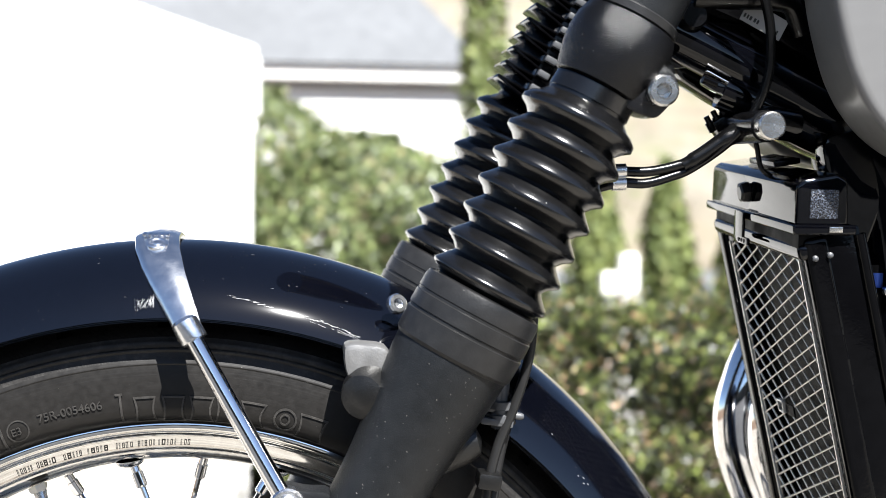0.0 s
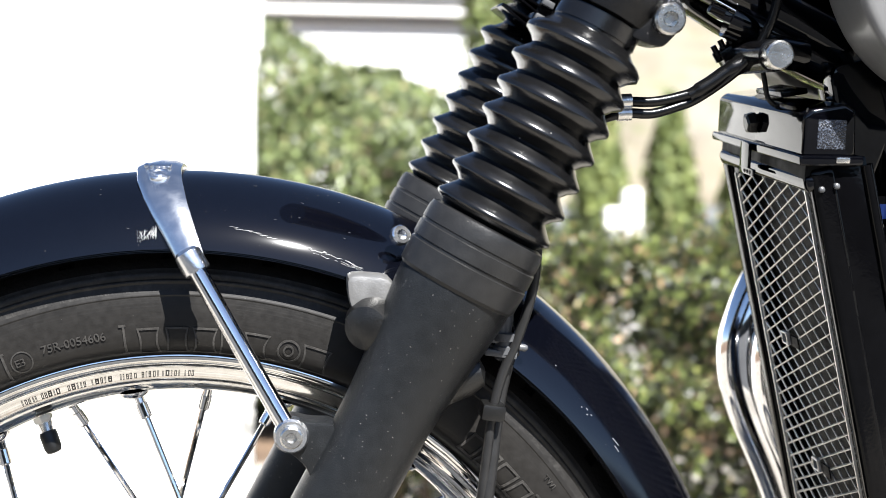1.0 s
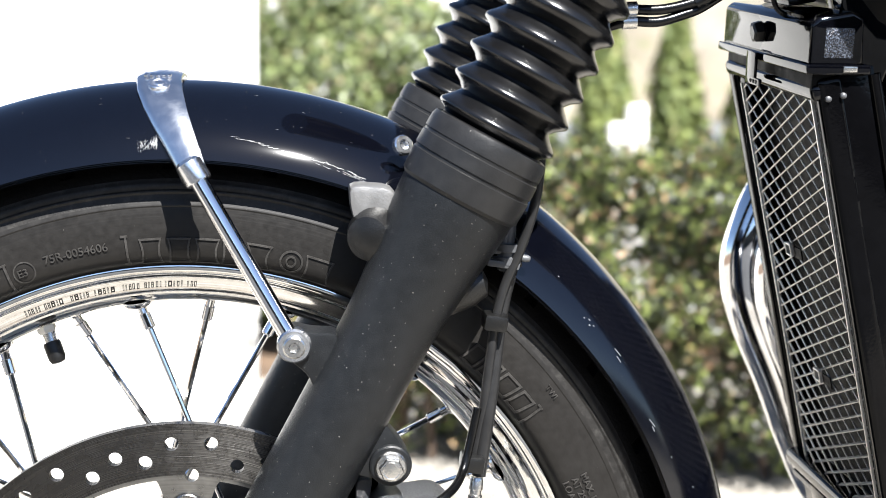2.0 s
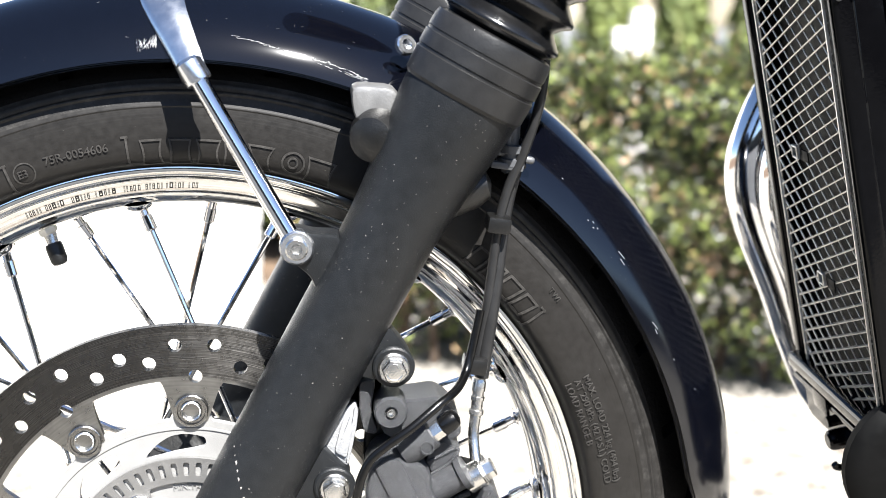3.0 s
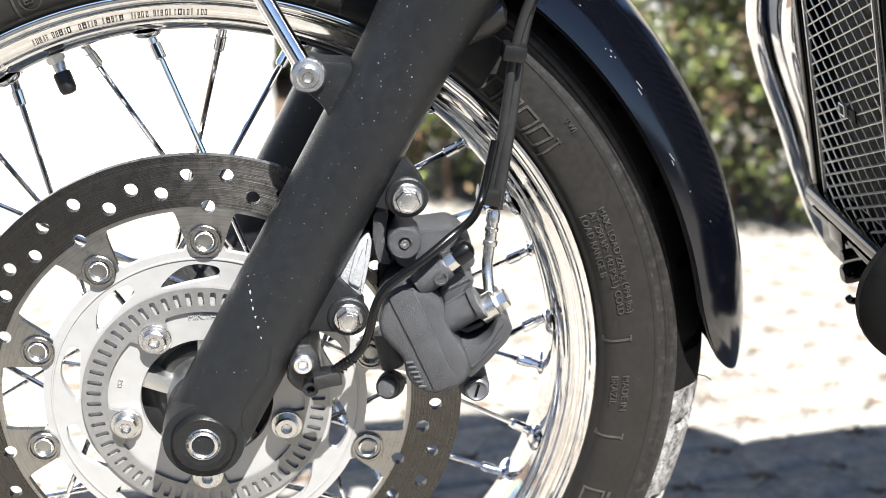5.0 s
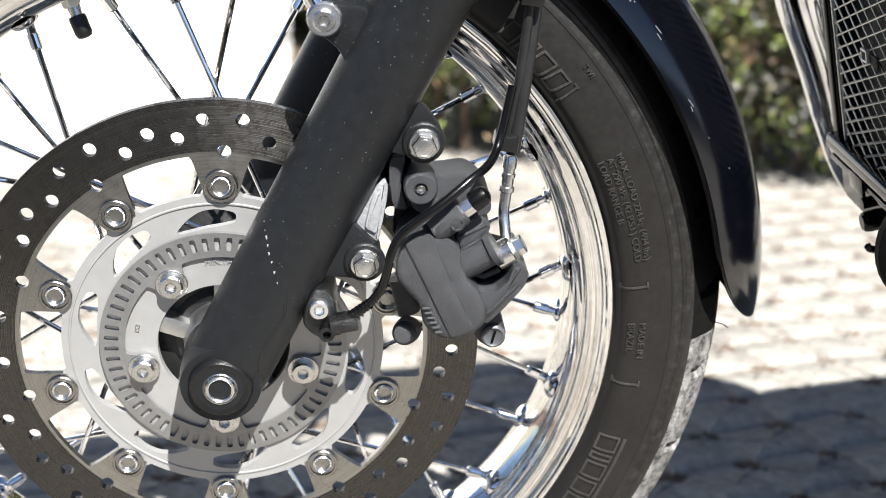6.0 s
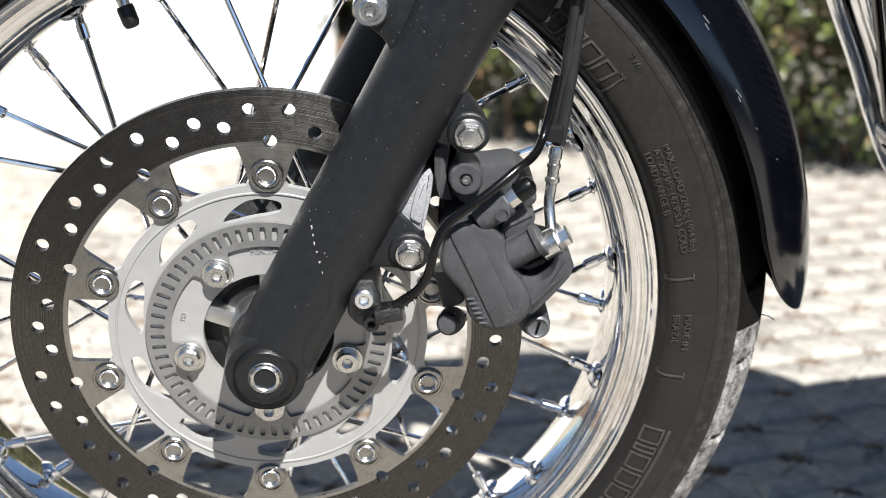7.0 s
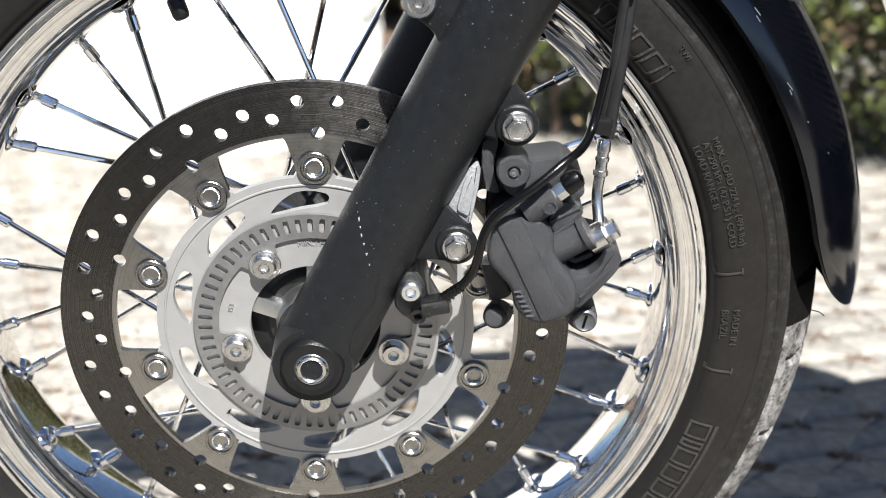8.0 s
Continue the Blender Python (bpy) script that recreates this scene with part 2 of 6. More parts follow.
TANK = material("silver_tank_paint", (0.130, 0.129, 0.128), 0.35, 0.0, vary=0.02, coat=0.15)
MESHM = material("bare_steel_grille", (0.50, 0.49, 0.47), 0.34, 0.8, vary=0.15)
CORE = material("radiator_core", (0.002, 0.002, 0.002), 0.6, vary=0.3, spec=0.1)
PAPER = material("paper_sticker", (0.34, 0.335, 0.325), 0.5, vary=0.05)
INK = material("black_ink", (0.02, 0.02, 0.02), 0.5)
# scratches in the paint, made pale to carry the glint of sun and sky
SCUFF_GLINT = material("glinting_scuffed_paint", (0.10, 0.105, 0.115), 0.35, vary=0.4)
SCRAPE = material("chipped_primer", (0.22, 0.21, 0.20), 0.6, vary=0.3)
GREYP = material("grey_moulded_plastic", (0.060, 0.062, 0.066), 0.4, vary=0.2, bump=0.15, bump_scale=700)
BLUE = material("blue_anodised_cap", (0.03, 0.08, 0.35), 0.3, 0.5)
STONE = material("pale_paving_stone", (0.290, 0.271, 0.240), 0.9, vary=0.5, scale=30, bump=1.0, bump_scale=90, rand=0.06, spec=0.1, patches=[((0.20, 0.14, 0.09), 14, 0.60, 0.74, 0.5), ((0.16, 0.15, 0.14), 60, 0.56, 0.70, 0.5)])
JOINT = material("sandy_joint_fill", (0.280, 0.258, 0.222), 0.95, vary=0.4, scale=30, bump=0.8, bump_scale=150)
SOIL = material("sandy_soil", (0.115, 0.074, 0.045), 0.95, vary=0.5, scale=20, bump=0.8, bump_scale=120)
WALLM = material("white_render", (0.80, 0.79, 0.76), 0.8, vary=0.05, scale=8, bump=0.3, bump_scale=120)
ROOFM = material("grey_slate_roof", (0.125, 0.130, 0.136), 0.7, vary=0.15, scale=3)
HILLM = material("dry_grass_slope", (0.150, 0.128, 0.092), 0.95, vary=0.35, scale=0.6, patches=[((0.26, 0.24, 0.20), 0.10, 0.44, 0.60, 0.7), ((0.10, 0.115, 0.05), 0.35, 0.54, 0.64, 0.7)])
DRIVE = material("dark_unseen_asphalt", (0.050, 0.0515, 0.054), 0.9, vary=0.3, scale=12, bump=0.6, bump_scale=120, spec=0.2, patches=[((0.072, 0.071, 0.069), 9, 0.50, 0.70, 0.6)])
BACKING = material("dark_backing_wall", (0.060, 0.062, 0.060), 0.9, vary=0.4, scale=6, bump=0.6, bump_scale=40)
BARK = material("bark", (0.10, 0.07, 0.05), 0.9, vary=0.3, bump=0.6, bump_scale=80)
HEDGE = leaf_material("glossy_hedge_leaves", (0.003, 0.006, 0.0015), (0.235, 0.285, 0.076), (0.40, 0.24, 0.14), 0.40, 0.58, 0.11)
BUSH = leaf_material("bush_leaves", (0.03, 0.045, 0.015), (0.24, 0.29, 0.11), (0.32, 0.28, 0.14), 0.4)
CYPRESS = leaf_material("cypress_foliage", (0.08, 0.11, 0.03), (0.24, 0.28, 0.09), (0.30, 0.30, 0.12), 0.6)


# ---- mesh helpers ----
def finish(bm, name, mat, sharp=35.0, smooth=True):
    bmesh.ops.recalc_face_normals(bm, faces=bm.faces)
    me = bpy.data.meshes.new(name)
    bm.to_mesh(me)
    bm.free()
    me.materials.append(mat)
    if smooth:
        for p in me.polygons:
            p.use_smooth = True
        me.set_sharp_from_angle(angle=radians(sharp))
    return me


def part(name, bm, mat, parent, label="", at=None, sharp=35.0):
    """Links a bmesh (or a ready mesh) as one mesh object under a thing or a part."""
    me = bm if isinstance(bm, bpy.types.Mesh) else finish(bm, name, mat, sharp)
    ob = new(name, me)
    ob.parent = parent
    if at is not None:
        ob.matrix_basis = at
    return tagged(ob, label)


def frame_of(axis):
    """Two unit vectors square to the axis."""
    axis = Vector(axis).normalized()
    side = axis.cross(Vector((0, 0, 1)) if abs(axis.z) < 0.9 else Vector((1, 0, 0))).normalized()
    return axis, side, axis.cross(side)


def revolve(profile, origin=(0, 0, 0), axis=(0, 1, 0), seg=48, bm=None, caps=True, loop=False):
    """Turns a profile of (along, radius) round an axis."""
    bm = bm or bmesh.new()
    d, u, v = frame_of(axis)
    o = Vector(origin)
    rings = []
    for a, r in profile:
        rings.append([bm.verts.new(o + d * a + (u * math.cos(2 * math.pi * i / seg) + v * math.sin(2 * math.pi * i / seg)) * r) for i in range(seg)])
    pairs = list(zip(rings, rings[1:])) + ([(rings[-1], rings[0])] if loop else [])
    for p, q in pairs:
        for i in range(seg):
            bm.faces.new((p[i], p[(i + 1) % seg], q[(i + 1) % seg], q[i]))
    if caps and not loop:
        bm.faces.new(rings[0])
        bm.faces.new(rings[-1])
    return bm


def smooth_path(pts, n=8):
    """A Catmull-Rom line through the points."""
    p = [Vector(q) for q in pts]
    p = [2 * p[0] - p[1]] + p + [2 * p[-1] - p[-2]]
    out = []
    for i in range(1, len(p) - 2):
        for k in range(n):
            t = k / n
            a, b, c, d = p[i - 1], p[i], p[i + 1], p[i + 2]
            out.append(0.5 * ((2 * b) + (c - a) * t + (2 * a - 5 * b + 4 * c - d) * t * t + (3 * b - a - 3 * c + d) * t ** 3))
    out.append(p[-2])
    return out


def sweep(pts, radius, seg=12, bm=None):
    """A round tube along points; radius: one number or one for each point."""
    bm = bm or bmesh.new()
    pts = [Vector(p) for p in pts]
    rad = radius if isinstance(radius, (list, tuple)) else [radius] * len(pts)
    prev = None
    rings = []
    for i, p in enumerate(pts):
        d = (pts[min(i + 1, len(pts) - 1)] - pts[max(i - 1, 0)]).normalized()
        if prev is None:
            _, u, v = frame_of(d)
        else:
            u = (prev - d * prev.dot(d)).normalized()
            v = d.cross(u)
        prev = u
        rings.append([bm.verts.new(p + (u * math.cos(2 * math.pi * k / seg) + v * math.sin(2 * math.pi * k / seg)) * rad[i]) for k in range(seg)])
    for p, q in zip(rings, rings[1:]):
        for k in range(seg):
            bm.faces.new((p[k], p[(k + 1) % seg], q[(k + 1) % seg], q[k]))
    bm.faces.new(rings[0])
    bm.faces.new(rings[-1])
    return bm


def inside(pt, poly):
    x, y = pt
    hit = False
    for (x1, y1), (x2, y2) in zip(poly, poly[1:] + poly[:1]):
        if (y1 > y) != (y2 > y) and x < (x2 - x1) * (y - y1) / (y2 - y1) + x1:
            hit = not hit
    return hit


def plate(outer, holes, y0, y1, bm=None):
    """A flat plate in the wheel's plane (outlines of x, z), with holes, from y0 (near face) to y1."""
    bm = bm or bmesh.new()
    loops = [outer] + list(holes)
    verts, edges = [], []
    for lp in loops:
        k = len(verts)
        verts += [Vector(p) for p in lp]
        edges += [(k + i, k + (i + 1) % len(lp)) for i in range(len(lp))]
    cv, ce, cf, _, _, _ = mathutils_cdt(verts, edges, [], 0, 1e-7)
    keep = []
    boxes = [(min(p[0] for p in h), max(p[0] for p in h), min(p[1] for p in h), max(p[1] for p in h), h) for h in holes]
    for f in cf:
        c = (sum(cv[i].x for i in f) / len(f), sum(cv[i].y for i in f) / len(f))
        if inside(c, outer) and not any(x0 <= c[0] <= x1 and z0 <= c[1] <= z1 and inside(c, h) for x0, x1, z0, z1, h in boxes):
            keep.append(f)
    a = [bm.verts.new((p.x, y0, p.y)) for p in cv]
    b = [bm.verts.new((p.x, y1, p.y)) for p in cv]
    count = {}
    for f in keep:
        bm.faces.new([a[i] for i in f])
        bm.faces.new([b[i] for i in reversed(f)])
        for i, j in zip(f, f[1:] + f[:1]):
            count.setdefault((min(i, j), max(i, j)), []).append((i, j))
    for e, use in count.items():
        if len(use) == 1:
            i, j = use[0]
            bm.faces.new((a[i], a[j], b[j], b[i]))
    bmesh.ops.delete(bm, geom=[v for v in bm.verts if not v.link_faces], context="VERTS")
    return bm


def mathutils_cdt(verts, edges, faces, kind, eps):
    from mathutils.geometry import delaunay_2d_cdt
    return delaunay_2d_cdt([v.to_2d() if len(v) > 2 else v for v in verts], edges, faces, kind, eps)


def ring2(r, n, c=(0.0, 0.0), start=0.0):
    return [(c[0] + r * math.cos(start + 2 * math.pi * i / n), c[1] + r * math.sin(start + 2 * math.pi * i / n)) for i in range(n)]


def rounded(poly, n=3, k=0.25):
    """Rounds the corners of an outline."""
    out = []
    m = len(poly)
    for i in range(m):
        p0, p1, p2 = Vector(poly[i - 1]), Vector(poly[i]), Vector(poly[(i + 1) % m])
        a, b = p1.lerp(p0, k), p1.lerp(p2, k)
        for j in range(n + 1):
            t = j / n
            q = a.lerp(p1, t).lerp(p1.lerp(b, t), t)
            out.append((q.x, q.y))
    return out


def block(poly, y0, y1, bevel=0.002, n=3, k=0.25, seg=2, bm=None):
    """A thick solid with a rounded outline in x, z and bevelled front and back edges."""
    sub = bmesh.new()
    pts = rounded(poly, n, k) if n else poly
    a = [sub.verts.new((x, y0, z)) for x, z in pts]
    b = [sub.verts.new((x, y1, z)) for x, z in pts]
    fa, fb = sub.faces.new(a), sub.faces.new(list(reversed(b)))
    for i in range(len(pts)):
        j = (i + 1) % len(pts)
        sub.faces.new((a[i], b[i], b[j], a[j]))
    bmesh.ops.recalc_face_normals(sub, faces=sub.faces)
    if bevel:
        bmesh.ops.bevel(sub, geom=list(fa.edges) + list(fb.edges), offset=bevel, segments=seg, affect="EDGES", profile=0.6)
    if bm is None:
        return sub
    join(bm, sub)
    return bm


def box(size, at=None, bevel=0.0, seg=2, bm=None):
    sub = bmesh.new()
    bmesh.ops.create_cube(sub, size=1.0, matrix=Matrix.Diagonal((*size, 1)))
    if bevel:
        bmesh.ops.bevel(sub, geom=list(sub.edges), offset=bevel, segments=seg, affect="EDGES", profile=0.6)
    if at is not None:
        sub.transform(at)
    if bm is None:
        return sub
    join(bm, sub)
    return bm


def join(bm, other):
    me = bpy.data.meshes.new("tmp")
    other.to_mesh(me)
    other.free()
    bm.from_mesh(me)
    bpy.data.meshes.remove(me)


def bolt_head(r, h, socket=0.0, flange=0.0, sides=6):
    """A bolt head looking along -y, its seat at y = 0: a socket cap screw or a hexagon with a washer face."""
    bm = bmesh.new()
    if socket:
        n = 24
        revolve([(0, r), (-h * 0.8, r), (-h, r * 0.86), (-h, socket * 1.02)], axis=(0, 1, 0), seg=n, bm=bm, caps=False)
        revolve([(-h, socket * 1.02), (-h, socket), (-h * 0.35, socket * 0.96)], axis=(0, 1, 0), seg=sides, bm=bm, caps=False)
        revolve([(-h * 0.36, socket * 1.2), (-h * 0.35, 0.0001)], axis=(0, 1, 0), seg=n, bm=bm, caps=False)
    else:
        if flange:
            revolve([(0, flange), (-h * 0.25, flange), (-h * 0.38, flange * 0.9), (-h * 0.4, r * 0.8)], axis=(0, 1, 0), seg=28, bm=bm)
        revolve([(-h * 0.2, r), (-h * 0.86, r), (-h * 0.97, r * 0.9), (-h, r * 0.72)], axis=(0, 1, 0), seg=sides, bm=bm)
        revolve([(-h * 0.98, r * 0.7), (-h * 1.02, r * 0.66), (-h * 0.96, r * 0.55)], axis=(0, 1, 0), seg=20, bm=bm)
    return bm


def spin(deg):
    """A turn in the wheel's plane, counter-clockwise as seen from the near side."""
    return Matrix.Rotation(radians(-deg), 4, "Y")


# ---- motorcycle ----
bike = tagged(new("motorcycle"), "black motorcycle leaning on its side stand, chrome spoked wheel", "motorcycle")
bike.matrix_basis = STAND


def build_front_wheel():
    hub = part("front_wheel", revolve([(-0.050, 0.016), (-0.050, 0.030), (-0.046, 0.034), (-0.044, 0.052), (-0.040, 0.0635), (-0.033, 0.0645), (-0.030, 0.054), (-0.022, 0.040), (0.022, 0.040), (0.030, 0.054), (0.033, 0.0645), (0.040, 0.0635), (0.044, 0.034), (0.050, 0.016)], seg=64), HUBM, bike, "chrome spoked front wheel with a black cast hub")
    part("hub_boss", revolve([(-0.066, 0.014), (-0.066, 0.0215), (-0.062, 0.0240), (-0.054, 0.0250), (-0.047, 0.0265)], seg=48), ALLOY, hub, "bare alloy hub boss")
    # hub ribs behind the disc carrier
    for k in range(5):
        rib = box((0.030, 0.018, 0.012), pose(0.032, -0.048, 0), 0.003)
        part("hub_rib", rib, ALLOY, hub, at=spin(16 + 72 * k))
    # rim with its stepped chrome profile
    half = [(-0.0375, 0.2478), (-0.0392, 0.2470), (-0.0398, 0.2452), (-0.0392, 0.2434), (-0.0374, 0.2424), (-0.0372, 0.2412), (-0.0356, 0.2404), (-0.0346, 0.2382), (-0.0338, 0.2350), (-0.0332, 0.2322), (-0.0318, 0.2306), (-0.0296, 0.2296), (-0.0292, 0.2284), (-0.0262, 0.2270), (-0.0238, 0.2248), (-0.0214, 0.2232), (-0.0174, 0.2216), (-0.0100, 0.2200), (0, 0.2194)]
    prof = half + [(-a, r) for a, r in reversed(half[:-1])] + [(0.033, 0.2475), (0.030, 0.236), (0, 0.2250), (-0.030, 0.236), (-0.033, 0.2475)]
    rim = part("rim", revolve(prof, seg=192, loop=True), RIMC, hub, "chrome rim", sharp=40)
    # tyre: round section with a grooved tread
    side = [(-0.034, 0.243), (-0.0385, 0.2475), (-0.0404, 0.2490), (-0.0448, 0.2504), (-0.0476, 0.2524), (-0.0492, 0.2550), (-0.0499, 0.2585), (-0.0499, 0.2630), (-0.0495, 0.2690), (-0.0489, 0.2750), (-0.0482, 0.2800), (-0.0478, 0.2820), (-0.0477, 0.2826), (-0.0480, 0.2834), (-0.0478, 0.2844), (-0.0470, 0.2856), (-0.0461, 0.2898), (-0.0464, 0.2906), (-0.0467, 0.2912), (-0.0465, 0.2919), (-0.0456, 0.2926), (-0.0458, 0.2940), (-0.0454, 0.2958), (-0.0449, 0.2964), (-0.0434, 0.2985), (-0.0431, 0.3000), (-0.0406, 0.3035)]
    crown = [(-0.0382, 0.3062), (-0.0340, 0.3112), (-0.0290, 0.3160), (-0.0210, 0.3202), (-0.0130, 0.3232), (-0.0055, 0.3248), (0, 0.3252)]
    tyre = bmesh.new()
    seg = 660
    prof = side + crown + [(-a, r) for a, r in reversed(crown[:-1])] + [(-a, r) for a, r in reversed(side)]
    rings = []
    for a, r in prof:
        ring = []
        for i in range(seg):
            ang = 2 * math.pi * i / seg
            rr = r
            if r > 0.3055:
                w = (i / seg * 33 + abs(a) * 5) % 1
                cut = abs(w - 0.5) < 0.055 and abs(a) > 0.008
                if cut or 0.004 < abs(a) < 0.006:
                    rr = r - 0.0055
            ring.append(tyre.verts.new((rr * math.cos(ang), a, rr * math.sin(ang))))
        rings.append(ring)
    for k, (p, q) in enumerate(zip(rings, rings[1:])):
        tread = prof[k][1] > 0.297 and prof[k + 1][1] > 0.297
        for i in range(seg):
            f = tyre.faces.new((p[i], p[(i + 1) % seg], q[(i + 1) % seg], q[i]))
            # dust shows only on the sunlit stretch; the dark rest paints the mudguard's shade
            f.material_index = (2 if 0.70 < i / seg < 0.993 and abs(prof[k][0]) > 0.02 else 1) if tread else 3 if prof[k][1] > 0.285 and prof[k + 1][1] > 0.285 else 0
    me = finish(tyre, "tyre", RUBBER, 28)
    me.materials.append(TREAD_SHADED)
    me.materials.append(DUSTY_LIT)
    me.materials.append(SHOULDER)
    tyre = part("tyre", me, RUBBER, hub, "black rubber tyre with raised lettering and dusty tread")
    # spokes and nipples in crossing pairs
    rod = bmesh.new()
    for k in range(32):
        ang = radians(-4.0 + 11.25 * k)
        near = k % 2 == 1
        right = k % 4 in (1, 2)
        s = -1 if near else 1
        a = Vector((0.2205 * math.cos(ang), s * 0.007, 0.2205 * math.sin(ang)))
        out = a.normalized()
        t = Vector((math.sin(ang), 0, -math.cos(ang))) * (1 if right else -1)
        inner_ang_vec = (out * 0.036 + t * 0.0495 if near else out * 0.053 + t * 0.031).normalized()
        b = Vector((inner_ang_vec.x * 0.0612, s * 0.0365, inner_ang_vec.z * 0.0612))
        d = (b - a).normalized()
        bm = sweep([a + d * 0.016, b], 0.0018, 10)
        spoke = part("spoke", bm, CHROME, hub)
        bm = bmesh.new()
        revolve([(-0.001, 0.0055), (0.0015, 0.0050), (0.003, 0.0034), (0.0035, 0.0029), (0.0080, 0.0029), (0.0084, 0.0036), (0.0170, 0.0036), (0.0180, 0.0029), (0.0182, 0.0018)], a, d, 12, bm)
        part("nipple", bm, CHROME, hub, sharp=30)
        dome = revolve([(-0.002, 0.010), (0.0008, 0.0085), (0.0022, 0.0062), (0.0026, 0.004)], out * 0.2205 + Vector((0, s * 0.006, 0)), -out, 18)
        part("dimple", dome, CHROME, hub)
    # valve
    va = radians(112.6)
    vo = Vector((math.cos(va), 0, math.sin(va)))
    vd = Vector((0.35, -0.25, -0.9)).normalized()
    base = vo * 0.2195 + Vector((0, -0.004, 0))
    stem = sweep([base + vo * 0.003, base - vo * 0.004, base + vd * 0.014, base + vd * 0.018], [0.0042, 0.0042, 0.0030, 0.0030], 14)
    part("valve_stem", stem, STEEL, hub, "brass and steel valve stem")
    nut = revolve([(0, 0.006), (0.003, 0.006), (0.0045, 0.0052), (0.0045, 0.003)], base + vo * 0.001, -vo, 6)
    part("valve_nut", nut, ALLOY, hub)
    cap = revolve([(0.010, 0.0050), (0.012, 0.0054), (0.0205, 0.0052), (0.023, 0.0042), (0.0236, 0.0025)], base, vd, 18)
    part("valve_cap", cap, PLASTIC, hub, "black plastic valve cap")
    return hub, rim, tyre


def tab_radius(a, base, lobe, wide, flat, period=36.0, phase=88.0):
    """Radius of an outline with a lobe at each bobbin."""
    d = abs((a - phase + period / 2) % period - period / 2)
    if d < flat:
        return lobe
    if d < wide:
        t = (d - flat) / (wide - flat)
        return lobe + (base - lobe) * (3 * t * t - 2 * t ** 3)
    return base


def build_brake_disc():
    n = 720
    pt = lambda r, a: (r * math.cos(radians(a)), r * math.sin(radians(a)))
    outer = ring2(0.1575, 240)
    holes = []
    for k in range(10):
        for da, r in ((0, 0.1460), (9.0, 0.1452), (15.6, 0.1355), (22.3, 0.1415), (29.0, 0.1350)):
            holes.append(ring2(0.0041, 18, pt(r, 82.9 + da + 36 * k)))
    # a hole at each bobbin tab straddles the edge of the swept ring
    bite = []
    for k in range(10):
        bite += [(36 * k + 87 + 1.85 * math.cos(math.pi * (1 - i / 12)), 0.0041 * math.sin(math.pi * i / 12)) for i in range(13)]
        bite += [(36 * k + 89.5 + 2 * i, 0.0) for i in range(16)]
    bm = plate(outer, holes + [[pt(0.1262 + h, a) for a, h in bite]], -0.0600, -0.0550)
    rotor = part("brake_disc", bm, DISC, bike, "drilled steel brake disc with a worn dark friction ring", sharp=30)
    # unswept inner steel with a tab to each bobbin
    inner = [pt(tab_radius(360 * i / n, 0.1236, 0.0985, 8.6, 5.2), 360 * i / n) for i in range(n)]
    bm = plate([pt(0.1261 - h, a) for a, h in bite], [inner], -0.0594, -0.0552)
    part("disc_web", bm, DISCIN, rotor, "bare steel web with bobbin tabs", sharp=30)
    # carrier
    lobes = [pt(tab_radius(360 * i / n, 0.0985, 0.1085, 7.6, 3.0), 360 * i / n) for i in range(n)]
    cut = []
    for k in range(10):
        a0 = 82 + 36 * k
        outl = [pt(0.0822, a0 + 0), pt(0.0885, a0 + 0.5), pt(0.0902, a0 + 8), pt(0.0893, a0 + 14), pt(0.0850, a0 + 20), pt(0.0790, a0 + 26), pt(0.0768, a0 + 24), pt(0.0780, a0 + 13), pt(0.0795, a0 + 5)]
        cut.append(rounded(outl, 3, 0.35))
    bm = plate(lobes, cut + [ring2(0.0405, 90)], -0.0590, -0.0540)
    carrier = part("disc_carrier", bm, CARRIER, rotor, "pale grey alloy disc carrier", sharp=30)
    part("carrier_step", revolve([(-0.0590, 0.0942), (-0.0597, 0.0938), (-0.0597, 0.0930), (-0.0590, 0.0926)], seg=180, caps=False), CARRIER, rotor)
    # slotted sensor ring
    slots = []
    for k in range(60):
        a = 0.3 + 6.0 * k
        slots.append(rounded([pt(0.0640, a - 1.55), pt(0.0726, a - 1.40), pt(0.0726, a + 1.40), pt(0.0640, a + 1.55)], 2, 0.25))
    bm = plate(ring2(0.0755, 180), slots + [ring2(0.0600, 140)], -0.0614, -0.0599)
    part("sensor_ring", bm, ABSM, rotor, "slotted steel wheel speed sensor ring", sharp=30)
    web = [pt(tab_radius(360 * i / 360, 0.0600, 0.0455, 13.0, 7.5, 72.0, 52.0), 360 * i / 360) for i in range(360)]
    bm = plate(ring2(0.0606, 180), [web], -0.0613, -0.0599)
    part("sensor_ring_web", bm, ABSM, rotor, sharp=30)
    # floating bobbins
    washer = finish(revolve([(-0.0598, 0.0100), (-0.0614, 0.0100), (-0.0620, 0.0094), (-0.0620, 0.0083), (-0.0606, 0.0079), (-0.0606, 0.0066), (-0.0590, 0.0064), (-0.0590, 0.001)], seg=36, caps=False), "bobbin", DULL, 30)
    cup = finish(revolve([(-0.0592, 0.0062), (-0.0618, 0.0062), (-0.0624, 0.0056), (-0.0618, 0.0049), (-0.0596, 0.0043), (-0.0575, 0.0040), (-0.0550, 0.0030), (-0.0560, 0.0016), (-0.0570, 0.0002)], seg=36, caps=False), "bobbin_cup", STEEL, 30)
    for k in range(10):
        a = 88 + 36 * k
        part("bobbin_cup", cup, CHROME, rotor, "bright hollow bobbin rivet", at=Matrix.Translation((0.105 * math.cos(radians(a)), 0, 0.105 * math.sin(radians(a)))))
        part("bobbin", washer, DULL, rotor, at=Matrix.Translation((0.105 * math.cos(radians(a)), 0, 0.105 * math.sin(radians(a)))))
